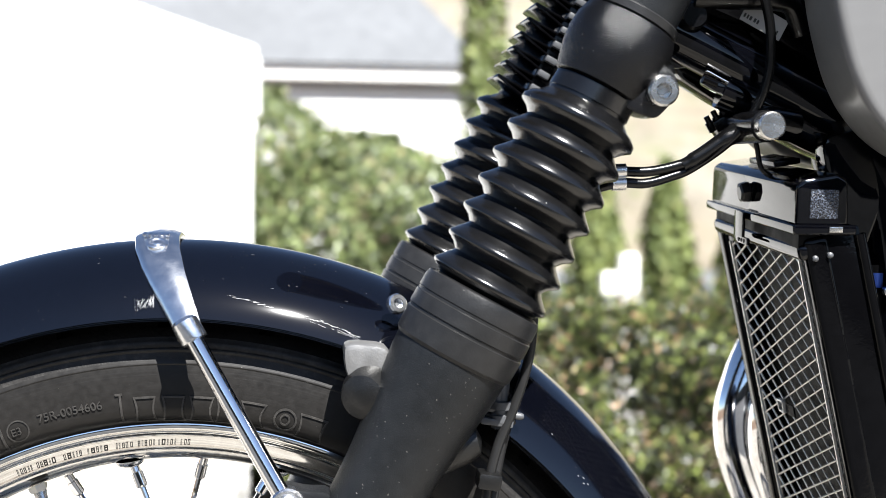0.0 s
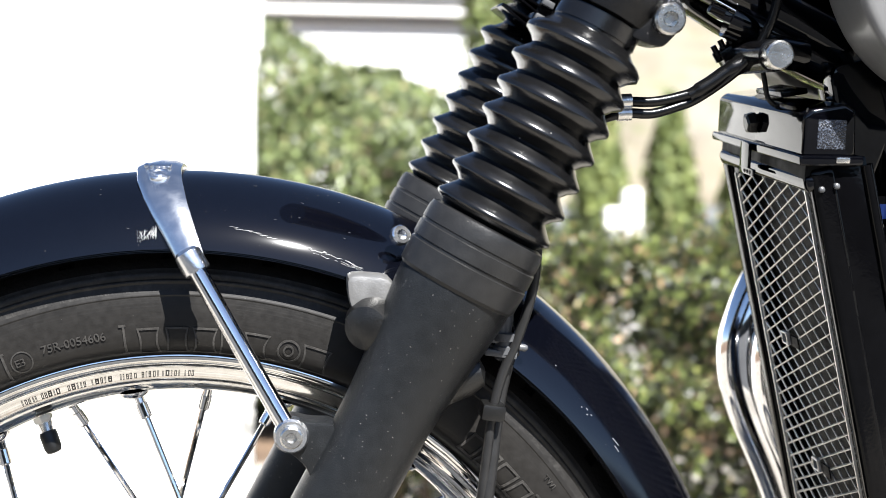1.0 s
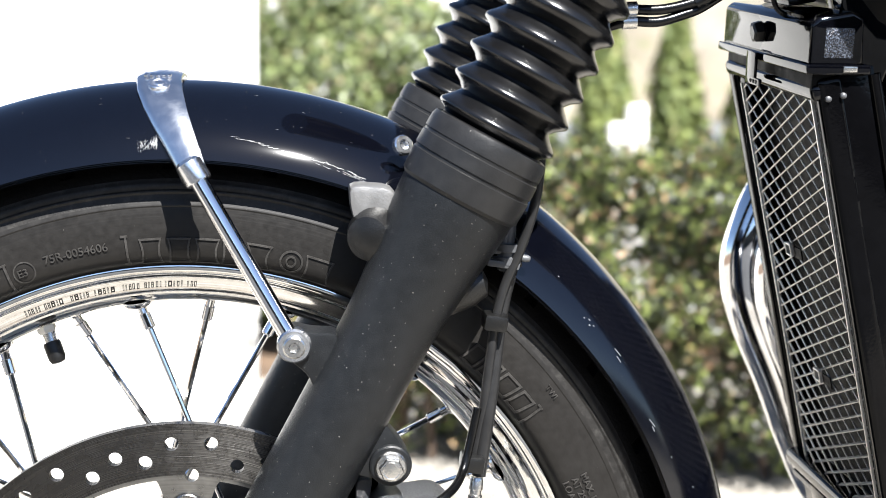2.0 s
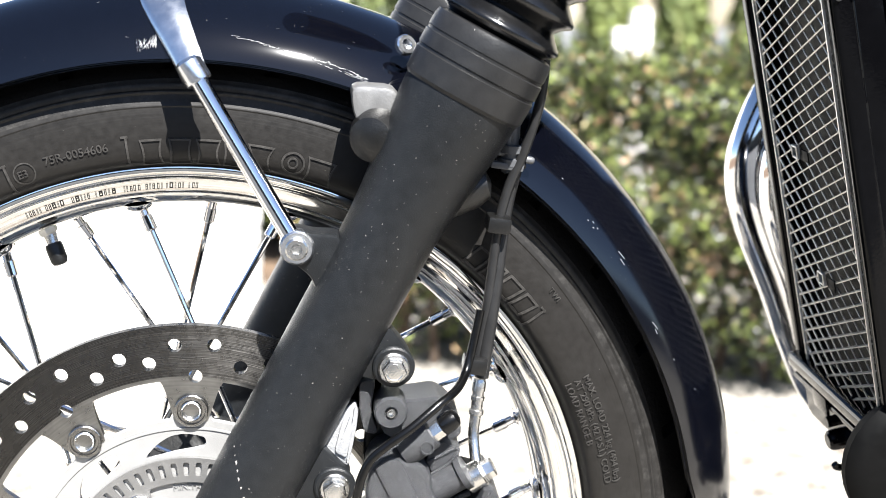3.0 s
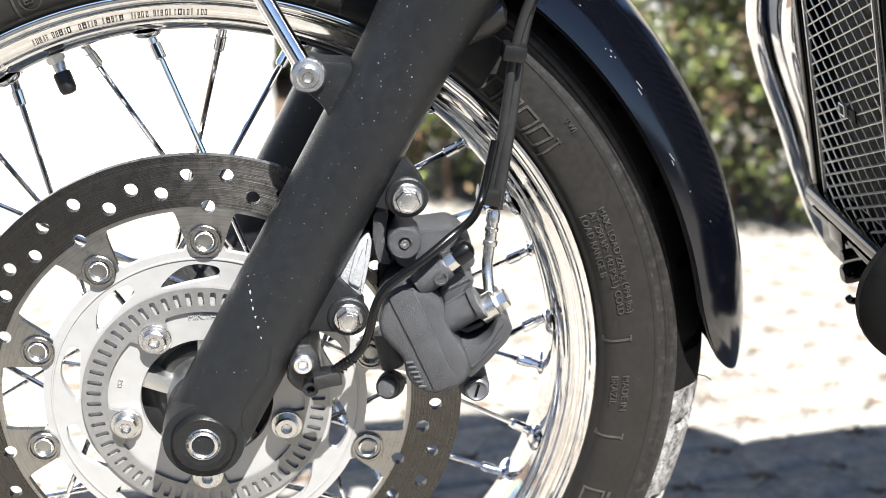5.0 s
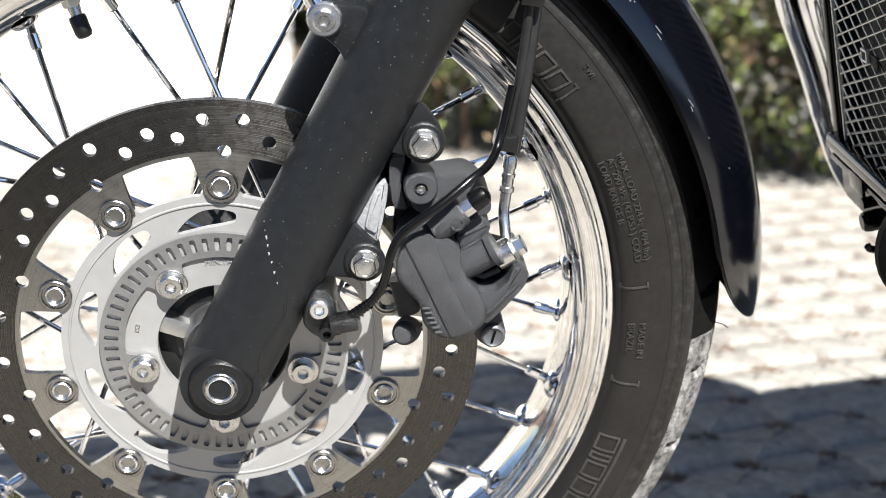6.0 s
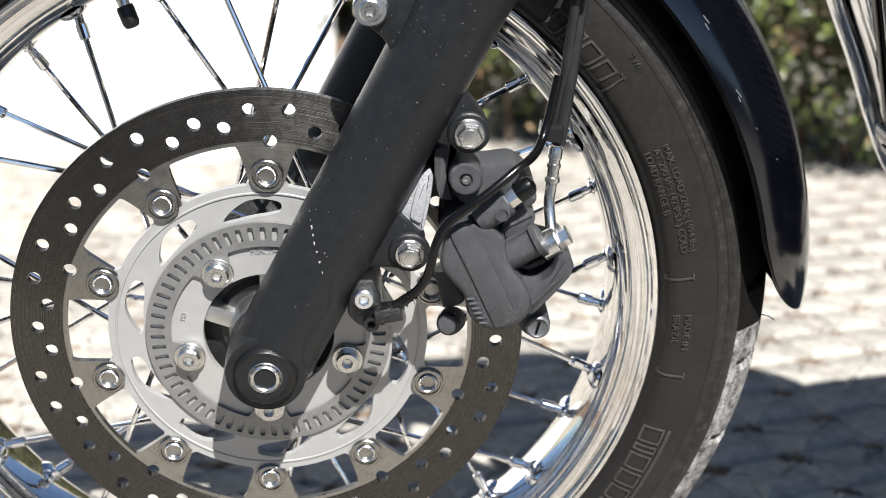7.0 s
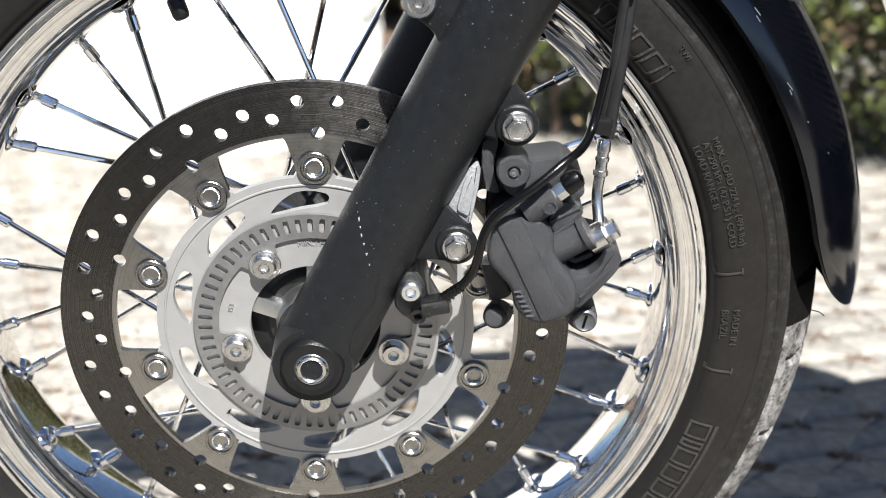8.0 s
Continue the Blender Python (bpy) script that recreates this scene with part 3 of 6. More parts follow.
    head = finish(bolt_head(0.0074, 0.0050, 0.0034), "carrier_bolt", STEEL, 30)
    wash = finish(revolve([(-0.0600, 0.0098), (-0.0624, 0.0098), (-0.0629, 0.0094), (-0.0629, 0.004)], seg=28), "bolt_washer", STEEL, 30)
    for k in range(5):
        a = radians(52 + 72 * k)
        c = (0.0515 * math.cos(a), 0, 0.0515 * math.sin(a))
        part("bolt_washer", wash, STEEL, rotor, at=Matrix.Translation(c))
        part("carrier_bolt", head, STEEL, rotor, at=pose(c[0], -0.0628, c[2], 0, 17 * k, 0))
    return rotor


wheel, rim_part, tyre_part = build_front_wheel()
rotor = build_brake_disc()


# ---- raised marks on the tyre, rim and disc ----
SIDE = [(0.2490, -0.0404), (0.2504, -0.0448), (0.2524, -0.0476), (0.2550, -0.0492), (0.2585, -0.0499), (0.2630, -0.0499), (0.2690, -0.0495), (0.2750, -0.0489), (0.2800, -0.0482), (0.2850, -0.0474), (0.2920, -0.0464), (0.2985, -0.0434), (0.3035, -0.0406)]


def wall_y(r):
    for (r0, y0), (r1, y1) in zip(SIDE, SIDE[1:]):
        if r <= r1:
            return y0 + (y1 - y0) * (r - r0) / (r1 - r0)
    return SIDE[-1][1]


def bent(me, a0, r0, face=wall_y):
    """Bends a flat mark (x along, y up, z proud) round the wheel, reading clockwise from the angle a0."""
    if len(me.polygons) < 90:
        bm = bmesh.new()
        bm.from_mesh(me)
        bmesh.ops.triangulate(bm, faces=bm.faces[:])
        for k in range(3):
            long = [e for e in bm.edges if e.calc_length() > 0.0022]
            if long:
                bmesh.ops.subdivide_edges(bm, edges=long, cuts=1)
                bmesh.ops.triangulate(bm, faces=bm.faces[:])
        bm.to_mesh(me)
        bm.free()
    for v in me.vertices:
        x, y, z = v.co
        r = r0 + y
        a = radians(a0) - x / (r0 + 0.5 * y)
        v.co = (r * math.cos(a), face(r) - z, r * math.sin(a))
    return me


def letters(body, size, proud):
    cu = bpy.data.curves.new("letters", "FONT")
    cu.body, cu.size, cu.extrude, cu.resolution_u = body, size, proud, 3
    ob = bpy.data.objects.new("letters", cu)
    me = bpy.data.meshes.new_from_object(ob)
    bpy.data.objects.remove(ob)
    return me


def mark_text(name, body, a0, r0, size, mat, parent, proud=0.0009, face=wall_y):
    me = bent(letters(body, size, proud), a0, r0, face)
    me.materials.clear()
    me.materials.append(mat)
    return part(name, me, mat, parent)


def outline_block(w, h, line, lean=0.0, bar=0.5):
    """A raised plain letter-sized frame."""
    bm = bmesh.new()
    def strip2(x0, y0, x1, y1):
        n = 4
        for k in range(n):
            xa, xb = x0 + (x1 - x0) * k / n, x0 + (x1 - x0) * (k + 1) / n
            vs = [bm.verts.new((xa + lean * y0, y0, z)) for z in (-0.0003, 0.0009)] + [bm.verts.new((xb + lean * y0, y0, z)) for z in (0.0009, -0.0003)]
            ws = [bm.verts.new((xa + lean * y1, y1, z)) for z in (-0.0003, 0.0009)] + [bm.verts.new((xb + lean * y1, y1, z)) for z in (0.0009, -0.0003)]
            bm.faces.new((vs[1], vs[2], ws[2], ws[1]))
            bm.faces.new((vs[0], vs[1], ws[1], ws[0]))
            bm.faces.new((vs[2], vs[3], ws[3], ws[2]))
            bm.faces.new(vs)
            bm.faces.new(ws)
    strip2(0, 0, w, line)
    strip2(0, h - line, w, h)
    strip2(0, line, line, h - line)
    strip2(w - line, line, w, h - line)
    if bar:
        strip2(line, h * bar, w - line, h * bar + line)
    return finish(bm, "raised_block", LETTER, smooth=False)


def flared_block(w, h, line, pinch):
    """A raised plain outline whose upright sides are drawn in at the waist."""
    bm = bmesh.new()
    n = 6
    outer, inner = [], []
    for k in range(n + 1):
        v = k / n
        q = pinch * w * math.sin(math.pi * v)
        outer.append((q, h * v))
        inner.append((q + line, line + (h - 2 * line) * v))
    for k in range(n + 1):
        v = 1 - k / n
        q = w - pinch * w * math.sin(math.pi * v)
        outer.append((q, h * v))
        inner.append((q - line, line + (h - 2 * line) * v))
    rows = [[bm.verts.new((x, y, z)) for (x, y), z in ((o, -0.0003), (o, 0.0009), (i, 0.0009), (i, -0.0003))] for o, i in zip(outer, inner)]
    for p, q in zip(rows, rows[1:] + rows[:1]):
        for j in range(3):
            bm.faces.new((p[j], p[j + 1], q[j + 1], q[j]))
    return finish(bm, "raised_block", LETTER, smooth=False)


def flat_ring(r, line, stretch):
    """A raised plain ring, wider than high by the stretch."""
    bm = bmesh.new()
    n = 28
    rows = []
    for k in range(n):
        a = 2 * math.pi * k / n
        c, d = math.cos(a) * stretch, math.sin(a)
        rows.append([bm.verts.new((r * stretch + q * c, r + q * d, z)) for q, z in ((r, -0.0003), (r, 0.0009), (r - line, 0.0009), (r - line, -0.0003))])
    for p, q in zip(rows, rows[1:] + rows[:1]):
        for j in range(3):
            bm.faces.new((p[j], p[j + 1], q[j + 1], q[j]))
    return finish(bm, "raised_ring", LETTER, smooth=False)


def build_marks():
    tyre = wheel
    mark_text("approval_mark", "75R-0054606", 106.6, 0.2605, 0.0068, LETTER, tyre)
    mark_text("approval_mark", "E3", 110.2, 0.2575, 0.0062, LETTER, tyre)
    ring = bmesh.new()
    n = 40
    for k in range(n):
        a, b = 2 * math.pi * k / n, 2 * math.pi * (k + 1) / n
        p = [ring.verts.new((0.0042 + q * math.cos(t), 0.0022 + q * math.sin(t), z)) for q, t, z in ((0.0064, a, 0.0006), (0.0064, b, 0.0006), (0.0056, b, 0.0006), (0.0056, a, 0.0006))]
        ring.faces.new(p)
    part("approval_ring", bent(finish(ring, "approval_ring", LETTER, smooth=False), 110.2, 0.2575), LETTER, tyre)
    mark_text("load_text", "MAX. LOAD 224 kg (494 lbs)", 26.2, 0.2665, 0.0061, LETTER, tyre)
    mark_text("load_text", "AT 290 kPa (42 P.S.I.) COLD", 26.2, 0.2605, 0.0061, LETTER, tyre)
    mark_text("load_text", "LOAD RANGE B", 26.2, 0.2545, 0.0061, LETTER, tyre)
    mark_text("origin_text", "MADE IN", 1.0, 0.2620, 0.0064, LETTER, tyre)
    mark_text("origin_text", "BRAZIL", 1.0, 0.2548, 0.0064, LETTER, tyre)
    mark_text("wear_mark", "TWI", 38.6, 0.2765, 0.0050, LETTER, tyre)
    # product names as plain raised frames
    for a, w, pinch in ((94.7, 0.0125, 0.10), (91.2, 0.0130, 0.09), (87.8, 0.0140, 0.12), (84.4, 0.0120, 0.09), (81.4, 0.0150, 0.16), (73.8, 0.0165, 0.08)):
        part("raised_block", bent(flared_block(w, 0.0160, 0.0011, pinch), a, 0.2492), LETTER, tyre)
    part("raised_ring", bent(flat_ring(0.0068, 0.0011, 1.0), 77.0, 0.2520), LETTER, tyre)
    part("raised_ring", bent(flat_ring(0.0034, 0.0010, 0.9), 76.2, 0.2555), LETTER, tyre)
    a = 49.6
    for w, lean, bar in ((0.0105, 0.2, 0.0), (0.0105, 0.2, 0.0), (0.0125, 0.2, 0.0), (0.0105, 0.2, 0.0)):
        part("raised_block", bent(outline_block(w, 0.0140, 0.0014, lean, bar), a, 0.2525), TAME, tyre)
        a -= math.degrees((w + 0.0022) / 0.2595)
    a = -17.5
    for w, lean, bar in ((0.012, 0, 0.0), (0.005, 0, 0.0), (0.012, 0, 0.0), (0.011, 0, 0.0), (0.011, 0, 0.0), (0.011, 0, 0.0), (0.005, 0, 0.0)):
        part("raised_block", bent(outline_block(w, 0.0150, 0.0012, lean, bar), a, 0.2530), TAME, tyre)
        a -= math.degrees((w + 0.0025) / 0.2605)
    part("raised_bar", bent(outline_block(0.075, 0.0022, 0.0010, 0, 0), -17.5, 0.2700), TAME, tyre)
    for ang in (111.5, 96.4, 37.0, 6.6, -8.6, -38.0, 150.0, 180.0):
        part("mould_ridge", bent(outline_block(0.0012, 0.0165, 0.0006, 0, 0), ang, 0.2505), LETTER, tyre)
        part("ridge_end", bent(outline_block(0.0040, 0.0012, 0.0006, 0, 0), ang + 0.45, 0.2668), LETTER, tyre)
        part("ridge_end", bent(outline_block(0.0036, 0.0012, 0.0006, 0, 0), ang + 0.45, 0.2502), LETTER, tyre)
    part("rubber_whisker", sweep([(0.3130, -0.018, -0.010), (0.3255, -0.021, -0.0120), (0.3290, -0.022, -0.0145)], 0.0004, 6), RUBBER, tyre)
    # bars of the rim maker's stamp
    rnd = random.Random(4)
    a = 112.5
    run = 0
    while a > 88:
        w = rnd.choice((0.0008, 0.0014, 0.0022))
        run += 1
        if run % 6:
            part("rim_stamp", bent(outline_block(w, rnd.choice((0.0034, 0.0036, 0.0033)), w * 0.3, 0.1, rnd.choice((0, 0.5))), a, 0.2332, lambda r: -0.0331 - (r - 0.2350) * 0.25), DULL, tyre)
        a -= math.degrees((w + rnd.uniform(0.0006, 0.0014)) / 0.235)
    mark_text("disc_text", "MIN.TH", 99.0, 0.0545, 0.0050, CARRIER, rotor, 0.0004, lambda r: -0.0593)
    mark_text("disc_text", "1S3", 170.0, 0.0520, 0.0042, STEEL, rotor, 0.0002, lambda r: -0.0593)


build_marks()


# ---- fork, mudguard ----
RAKE = radians(27.6)
UP = Vector((math.sin(RAKE), 0, math.cos(RAKE)))


def on_fork(s, y, dx=0.0, fore=0.0):
    """A point s metres up a fork leg's axis; fore: square to the axis, to the front."""
    return Vector((0.004 + dx, y, 0)) + UP * s + Vector((-math.cos(RAKE), 0, math.sin(RAKE))) * fore


def build_fork_leg(y, near, dx=0.0, lift=0.0):
    base = on_fork(0, y, dx)
    prof = [(-0.020, 0.012), (-0.018, 0.018), (-0.010, 0.0235), (0.004, 0.0258), (0.03, 0.0258), (0.235, 0.0255), (0.250, 0.0258), (0.265, 0.0268), (0.285, 0.0288), (0.305, 0.0312), (0.322, 0.0330), (0.330, 0.0334), (0.336, 0.0330)]
    bm = revolve(prof, base, UP, 64)
    if near:
        # axle boss
        revolve([(-0.022, 0.010), (-0.022, 0.0235), (-0.010, 0.0250), (0.02, 0.0250)], (0.002, y, -0.001), (0, 1, 0), 56, bm)
        revolve([(-0.0262, 0.0135), (-0.0262, 0.0165), (-0.0245, 0.0180), (-0.021, 0.0190)], (0.002, y, -0.001), (0, 1, 0), 48, bm)
    leg = part("fork_leg", bm, SATIN, bike, "satin black fork lower leg with dust specks", sharp=40)
    collar = [(0.331, 0.0335), (0.333, 0.0352), (0.346, 0.0357), (0.3465, 0.0350), (0.348, 0.0350), (0.3485, 0.0357), (0.3565, 0.0355), (0.357, 0.0348), (0.3585, 0.0348), (0.359, 0.0353), (0.366, 0.0350), (0.369, 0.0340), (0.370, 0.031)]
    part("gaiter_collar", revolve([(a + lift, r) for a, r in collar], base, UP, 72), COLLAR, leg, "ribbed black rubber collar")
    # bellows
    prof = [(0.367, 0.030)]
    s0, pitch, n = 0.3755, 0.0171, 7
    for k in range(n):
        c = s0 + k * pitch
        big = 0.0350 - 0.0001 * k
        prof += [(c - 0.0060, 0.0285), (c - 0.0042, 0.0300), (c - 0.0014, 0.0343), (c - 0.0004, big), (c + 0.0008, big), (c + 0.0018, 0.0343), (c + 0.0050, 0.0312), (c + 0.0082, 0.0282), (c + 0.0097, 0.0272)]
    top = s0 + (n - 1) * pitch
    prof = prof[:-2] + [(top + 0.0062, 0.0285), (top + 0.0088, 0.0258), (top + 0.0100, 0.0246), (top + 0.0104, 0.0238), (top + 0.0124, 0.0238), (top + 0.0126, 0.0244), (top + 0.0215, 0.0240), (top + 0.0220, 0.022)]
    part("gaiter", revolve([(a + lift, r) for a, r in prof], base, UP, 72), GAITER, leg, "ribbed black rubber fork gaiter", sharp=60)
    part("stanchion", revolve([(0.49, 0.0205), (0.80, 0.0205)], base, UP, 40), BLACK, leg)
    return leg


fork_near = build_fork_leg(-0.088, True)
fork_far = build_fork_leg(0.088, False, -0.005, 0.005)


def build_triple_clamp():
    bm = bmesh.new()
    for y, dx in ((-0.088, 0.0), (0.088, -0.005)):
        revolve([(0.5005, 0.0235), (0.5015, 0.0256), (0.507, 0.0270), (0.516, 0.0292), (0.525, 0.0300), (0.534, 0.0292), (0.541, 0.0268), (0.5425, 0.0240), (0.5425, 0.020)], on_fork(0, y, dx), UP, 64, bm)
    arm = box((0.040, 0.13, 0.030), Matrix.Translation(on_fork(0.524, 0, 0, -0.022)) @ Matrix.Rotation(RAKE, 4, "Y"), 0.008, 3)
    join(bm, arm)
    clamp = part("lower_fork_clamp", bm, CRINKLE, bike, "satin black lower fork clamp", sharp=40)
    part("clamp_ring", revolve([(0.5415, 0.0245), (0.5425, 0.0264), (0.5465, 0.0264), (0.5475, 0.0252), (0.5475, 0.0215)], on_fork(0, -0.088), UP, 64), COLLAR, clamp)
    part("fork_shroud", revolve([(0.5465, 0.0236), (0.70, 0.0236)], on_fork(0, -0.088), UP, 56), SATIN, clamp)
    part("fork_shroud", revolve([(0.5365, 0.0236), (0.70, 0.0236)], on_fork(0, 0.088, -0.005), UP, 56), SATIN, clamp)
    ear = block([(0.246, 0.433), (0.252, 0.458), (0.263, 0.459), (0.2745, 0.453), (0.2790, 0.444), (0.2735, 0.434), (0.2660, 0.4265), (0.2580, 0.4280)], -0.106, -0.080, 0.002, 3, 0.3)
    part("pinch_ear", ear, CRINKLE, clamp)
    part("pinch_bolt", bolt_head(0.0086, 0.0068, 0.0042), STEEL, clamp, "zinc plated socket head pinch bolt", at=pose(0.2680, -0.1055, 0.4415, 0, 10, 0))
    return clamp


clamp_part = build_triple_clamp()


def build_mudguard():
    a0, a1, n = -2.6, 128.0, 640
    # rolled section: an arc with a turned-in lip
    arc = 0.0690
    sec = [(arc * math.sin(radians(q)), -arc * (1 - math.cos(radians(q)))) for q in np.linspace(-66, 66, 65)]
    sec = [(sec[0][0] + 0.0022, sec[0][1] - 0.0008)] + sec + [(sec[-1][0] - 0.0022, sec[-1][1] - 0.0008)]
    # closed loop of the sheet: outer skin, then the inner skin back
    loop = sec + [(y * 0.972, dr - 0.0018) for y, dr in reversed(sec)]
    bm = bmesh.new()
    rows = []
    for i in range(n + 1):
        ang = a0 + (a1 - a0) * i / n
        # the rear end comes to a rounded tongue
        t = min(1.0, max(0.0, (ang - a0) / 15.0))
        k = (1 - (1 - t) ** 2.0) ** 0.75 * 0.97 + 0.03
        rows.append([bm.verts.new(((0.3525 + dr * k) * math.cos(radians(ang)), y * k, (0.3525 + dr * k) * math.sin(radians(ang)))) for y, dr in loop])
    for p, q in zip(rows, rows[1:]):
        for j in range(len(loop)):
            m = (j + 1) % len(loop)
            bm.faces.new((p[j], p[m], q[m], q[j]))
    bm.faces.new(rows[0])
    bm.faces.new(rows[-1])
    guard = part("front_mudguard", bm, GUARD, bike, "gloss black painted steel front mudguard with scuffs", sharp=50)
    part("mudguard_bolt", bolt_head(0.0060, 0.004, 0.0030), POLISHED, guard, at=pose(0.128, -0.0540, 0.3185, -20, 0, 25))
    # a long curved scratch towards the fork and a brushed patch beside the stay; their pale colour paints the sun's
    # glint
    rnd = random.Random(8)
    def scuff(ang, q, turn, long, wide):
        r = 0.3525 - arc * (1 - math.cos(radians(q))) + 0.0001
        y = -arc * math.sin(radians(q)) - 0.0001
        m = spin(ang) @ Matrix.Translation((r, y, 0)) @ Matrix.Rotation(radians(-q), 4, "Z") @ Matrix.Rotation(radians(turn), 4, "X")
        part("scuff", box((0.0002, wide, long), m), SCUFF_GLINT, guard)
    for k in range(26):
        f = k / 25
        if rnd.random() < 0.8:
            scuff(84.0 - 13.0 * f, 52.5 + 6.5 * f ** 0.6 + rnd.uniform(-0.4, 0.4), rnd.uniform(-4, 10), rnd.uniform(0.002, 0.006), 0.00010 + 0.00008 * rnd.random())
    for k in range(150):
        f = rnd.random()
        scuff(91.6 + 1.9 * f ** 1.5, 60 + 4.0 * f * rnd.uniform(-1, 0.6) - 6 * rnd.random() * (1 - f), rnd.uniform(78, 98), rnd.uniform(0.0008, 0.0034) * (1.2 - f), 0.00005 + 0.00009 * rnd.random())
    # short pale scratches draw out the sun's streak
    for k in range(40):
        f = rnd.random()
        scuff(76.0 - 9.0 * f, 58.0 + 4.5 * f + rnd.gauss(0, 0.8), rnd.uniform(-14, 4), rnd.uniform(0.001, 0.006), 0.00005 + 0.00008 * rnd.random())
    for ang, q, long in ((42.0, 55, 0.0016), (41.6, 57, 0.0010), (42.6, 56.5, 0.0009), (41.2, 55.5, 0.0011), (37.2, 54, 0.0060), (36.6, 56, 0.0045), (28.6, 59, 0.0060), (28.0, 60, 0.0034), (47.5, 50, 0.0010), (24.0, 57, 0.0012), (19.5, 50, 0.0010)):
        scuff(ang, q, rnd.uniform(-6, 16), long, 0.0007)
    for k in range(14):
        scuff(rnd.uniform(72, 98), rnd.uniform(20, 56), rnd.uniform(-20, 20), rnd.uniform(0.0006, 0.0022), 0.0001)
    return guard


guard = build_mudguard()


def strip(stations, thick):
    """A strap: stations of centre, half width, and the way across; bent over the mudguard."""
    bm = bmesh.new()
    rows = []
    for c, w, across, out in stations:
        c, across, out = Vector(c), Vector(across).normalized(), Vector(out).normalized()
        rows.append([bm.verts.new(c + across * w * k + out * h) for k, h in ((-1, 0), (-0.97, thick * 0.8), (-0.7, thick * 1.5), (0, thick * 2.1), (0.7, thick * 1.5), (0.97, thick * 0.8), (1, 0))])
    for p, q in zip(rows, rows[1:]):
        for j in range(len(p) - 1):
            bm.faces.new((p[j], p[j + 1], q[j + 1], q[j]))
        bm.faces.new((p[-1], p[0], q[0], q[-1]))
    bm.faces.new(rows[0])
    bm.faces.new(rows[-1])
    return bm


def build_stay():
    st = []
    for y, z, w, x in ((0.03, 0.3470, 0.0130, -0.0105), (0.015, 0.3525, 0.0130, -0.0110), (0.0, 0.3545, 0.0132, -0.0115), (-0.015, 0.3530, 0.0132, -0.0115), (-0.030, 0.3478, 0.0129, -0.0098), (-0.042, 0.3405, 0.0119, -0.0062), (-0.052, 0.3330, 0.0107, -0.0022), (-0.0600, 0.3245, 0.0096, 0.0025), (-0.0660, 0.3165, 0.0087, 0.0065), (-0.0710, 0.3095, 0.0081, 0.0100), (-0.0750, 0.3030, 0.0077, 0.0130)):
        tip = math.asin(max(-1.0, min(1.0, y / 0.078)))
        slant = max(0.0, min(1.0, (-y - 0.030) / 0.03))
        st.append(((x, y, z), w, (1, 0.0, 0.03 + 0.45 * slant), (0.0, math.sin(tip), math.cos(tip))))
    stay = part("mudguard_stay", strip(st, 0.0020), POLISHED, bike, "polished alloy mudguard stay strap with a chrome rod", sharp=50)
    top, low = Vector((0.0145, -0.0760, 0.3020)), Vector((0.067, -0.0980, 0.2135))
    d = (low - top).normalized()
    part("ferrule", revolve([(-0.012, 0.0060), (-0.010, 0.0076), (0.0005, 0.0078), (0.0018, 0.0074), (0.0018, 0.0050)], top, d, 32), POLISHED, stay)
    part("stay_rod", sweep([top, low], 0.0051, 24), CHROME, stay, "chrome stay rod")
    eye = revolve([(-0.0045, 0.0065), (-0.0045, 0.0085), (-0.0030, 0.0096), (0.0040, 0.0096), (0.0050, 0.0088)], low, (0, 1, 0), 32)
    part("stay_eye", eye, POLISHED, stay)
    part("stay_bolt", bolt_head(0.0062, 0.0035, 0.0030), STEEL, stay, at=pose(0.067, -0.1023, 0.2135, 0, 12, 0))
    # raised oval badge and bars of the embossed name on the strap
    out = Vector((0.02, -0.42, 0.90))
    badge = revolve([(-0.001, 0.0062), (0.0012, 0.0062), (0.0018, 0.0056), (0.0018, 0.0046), (0.0012, 0.0040), (0.0012, 0.0028), (0.0019, 0.0022), (0.0019, 0.0005)], Vector((-0.0098, -0.0320, 0.3508)), out, 28)
    part("badge", badge, POLISHED, stay)
    for k in range(5):
        part("name_bar", box((0.0022, 0.0055, 0.0016), Matrix.Translation((-0.0185 + 0.0034 * k, -0.0185 - 0.0004 * k, 0.3560)) @ Matrix.Rotation(radians(14), 4, "X"), 0.0004), CHROME, stay)
    return stay


stay = build_stay()


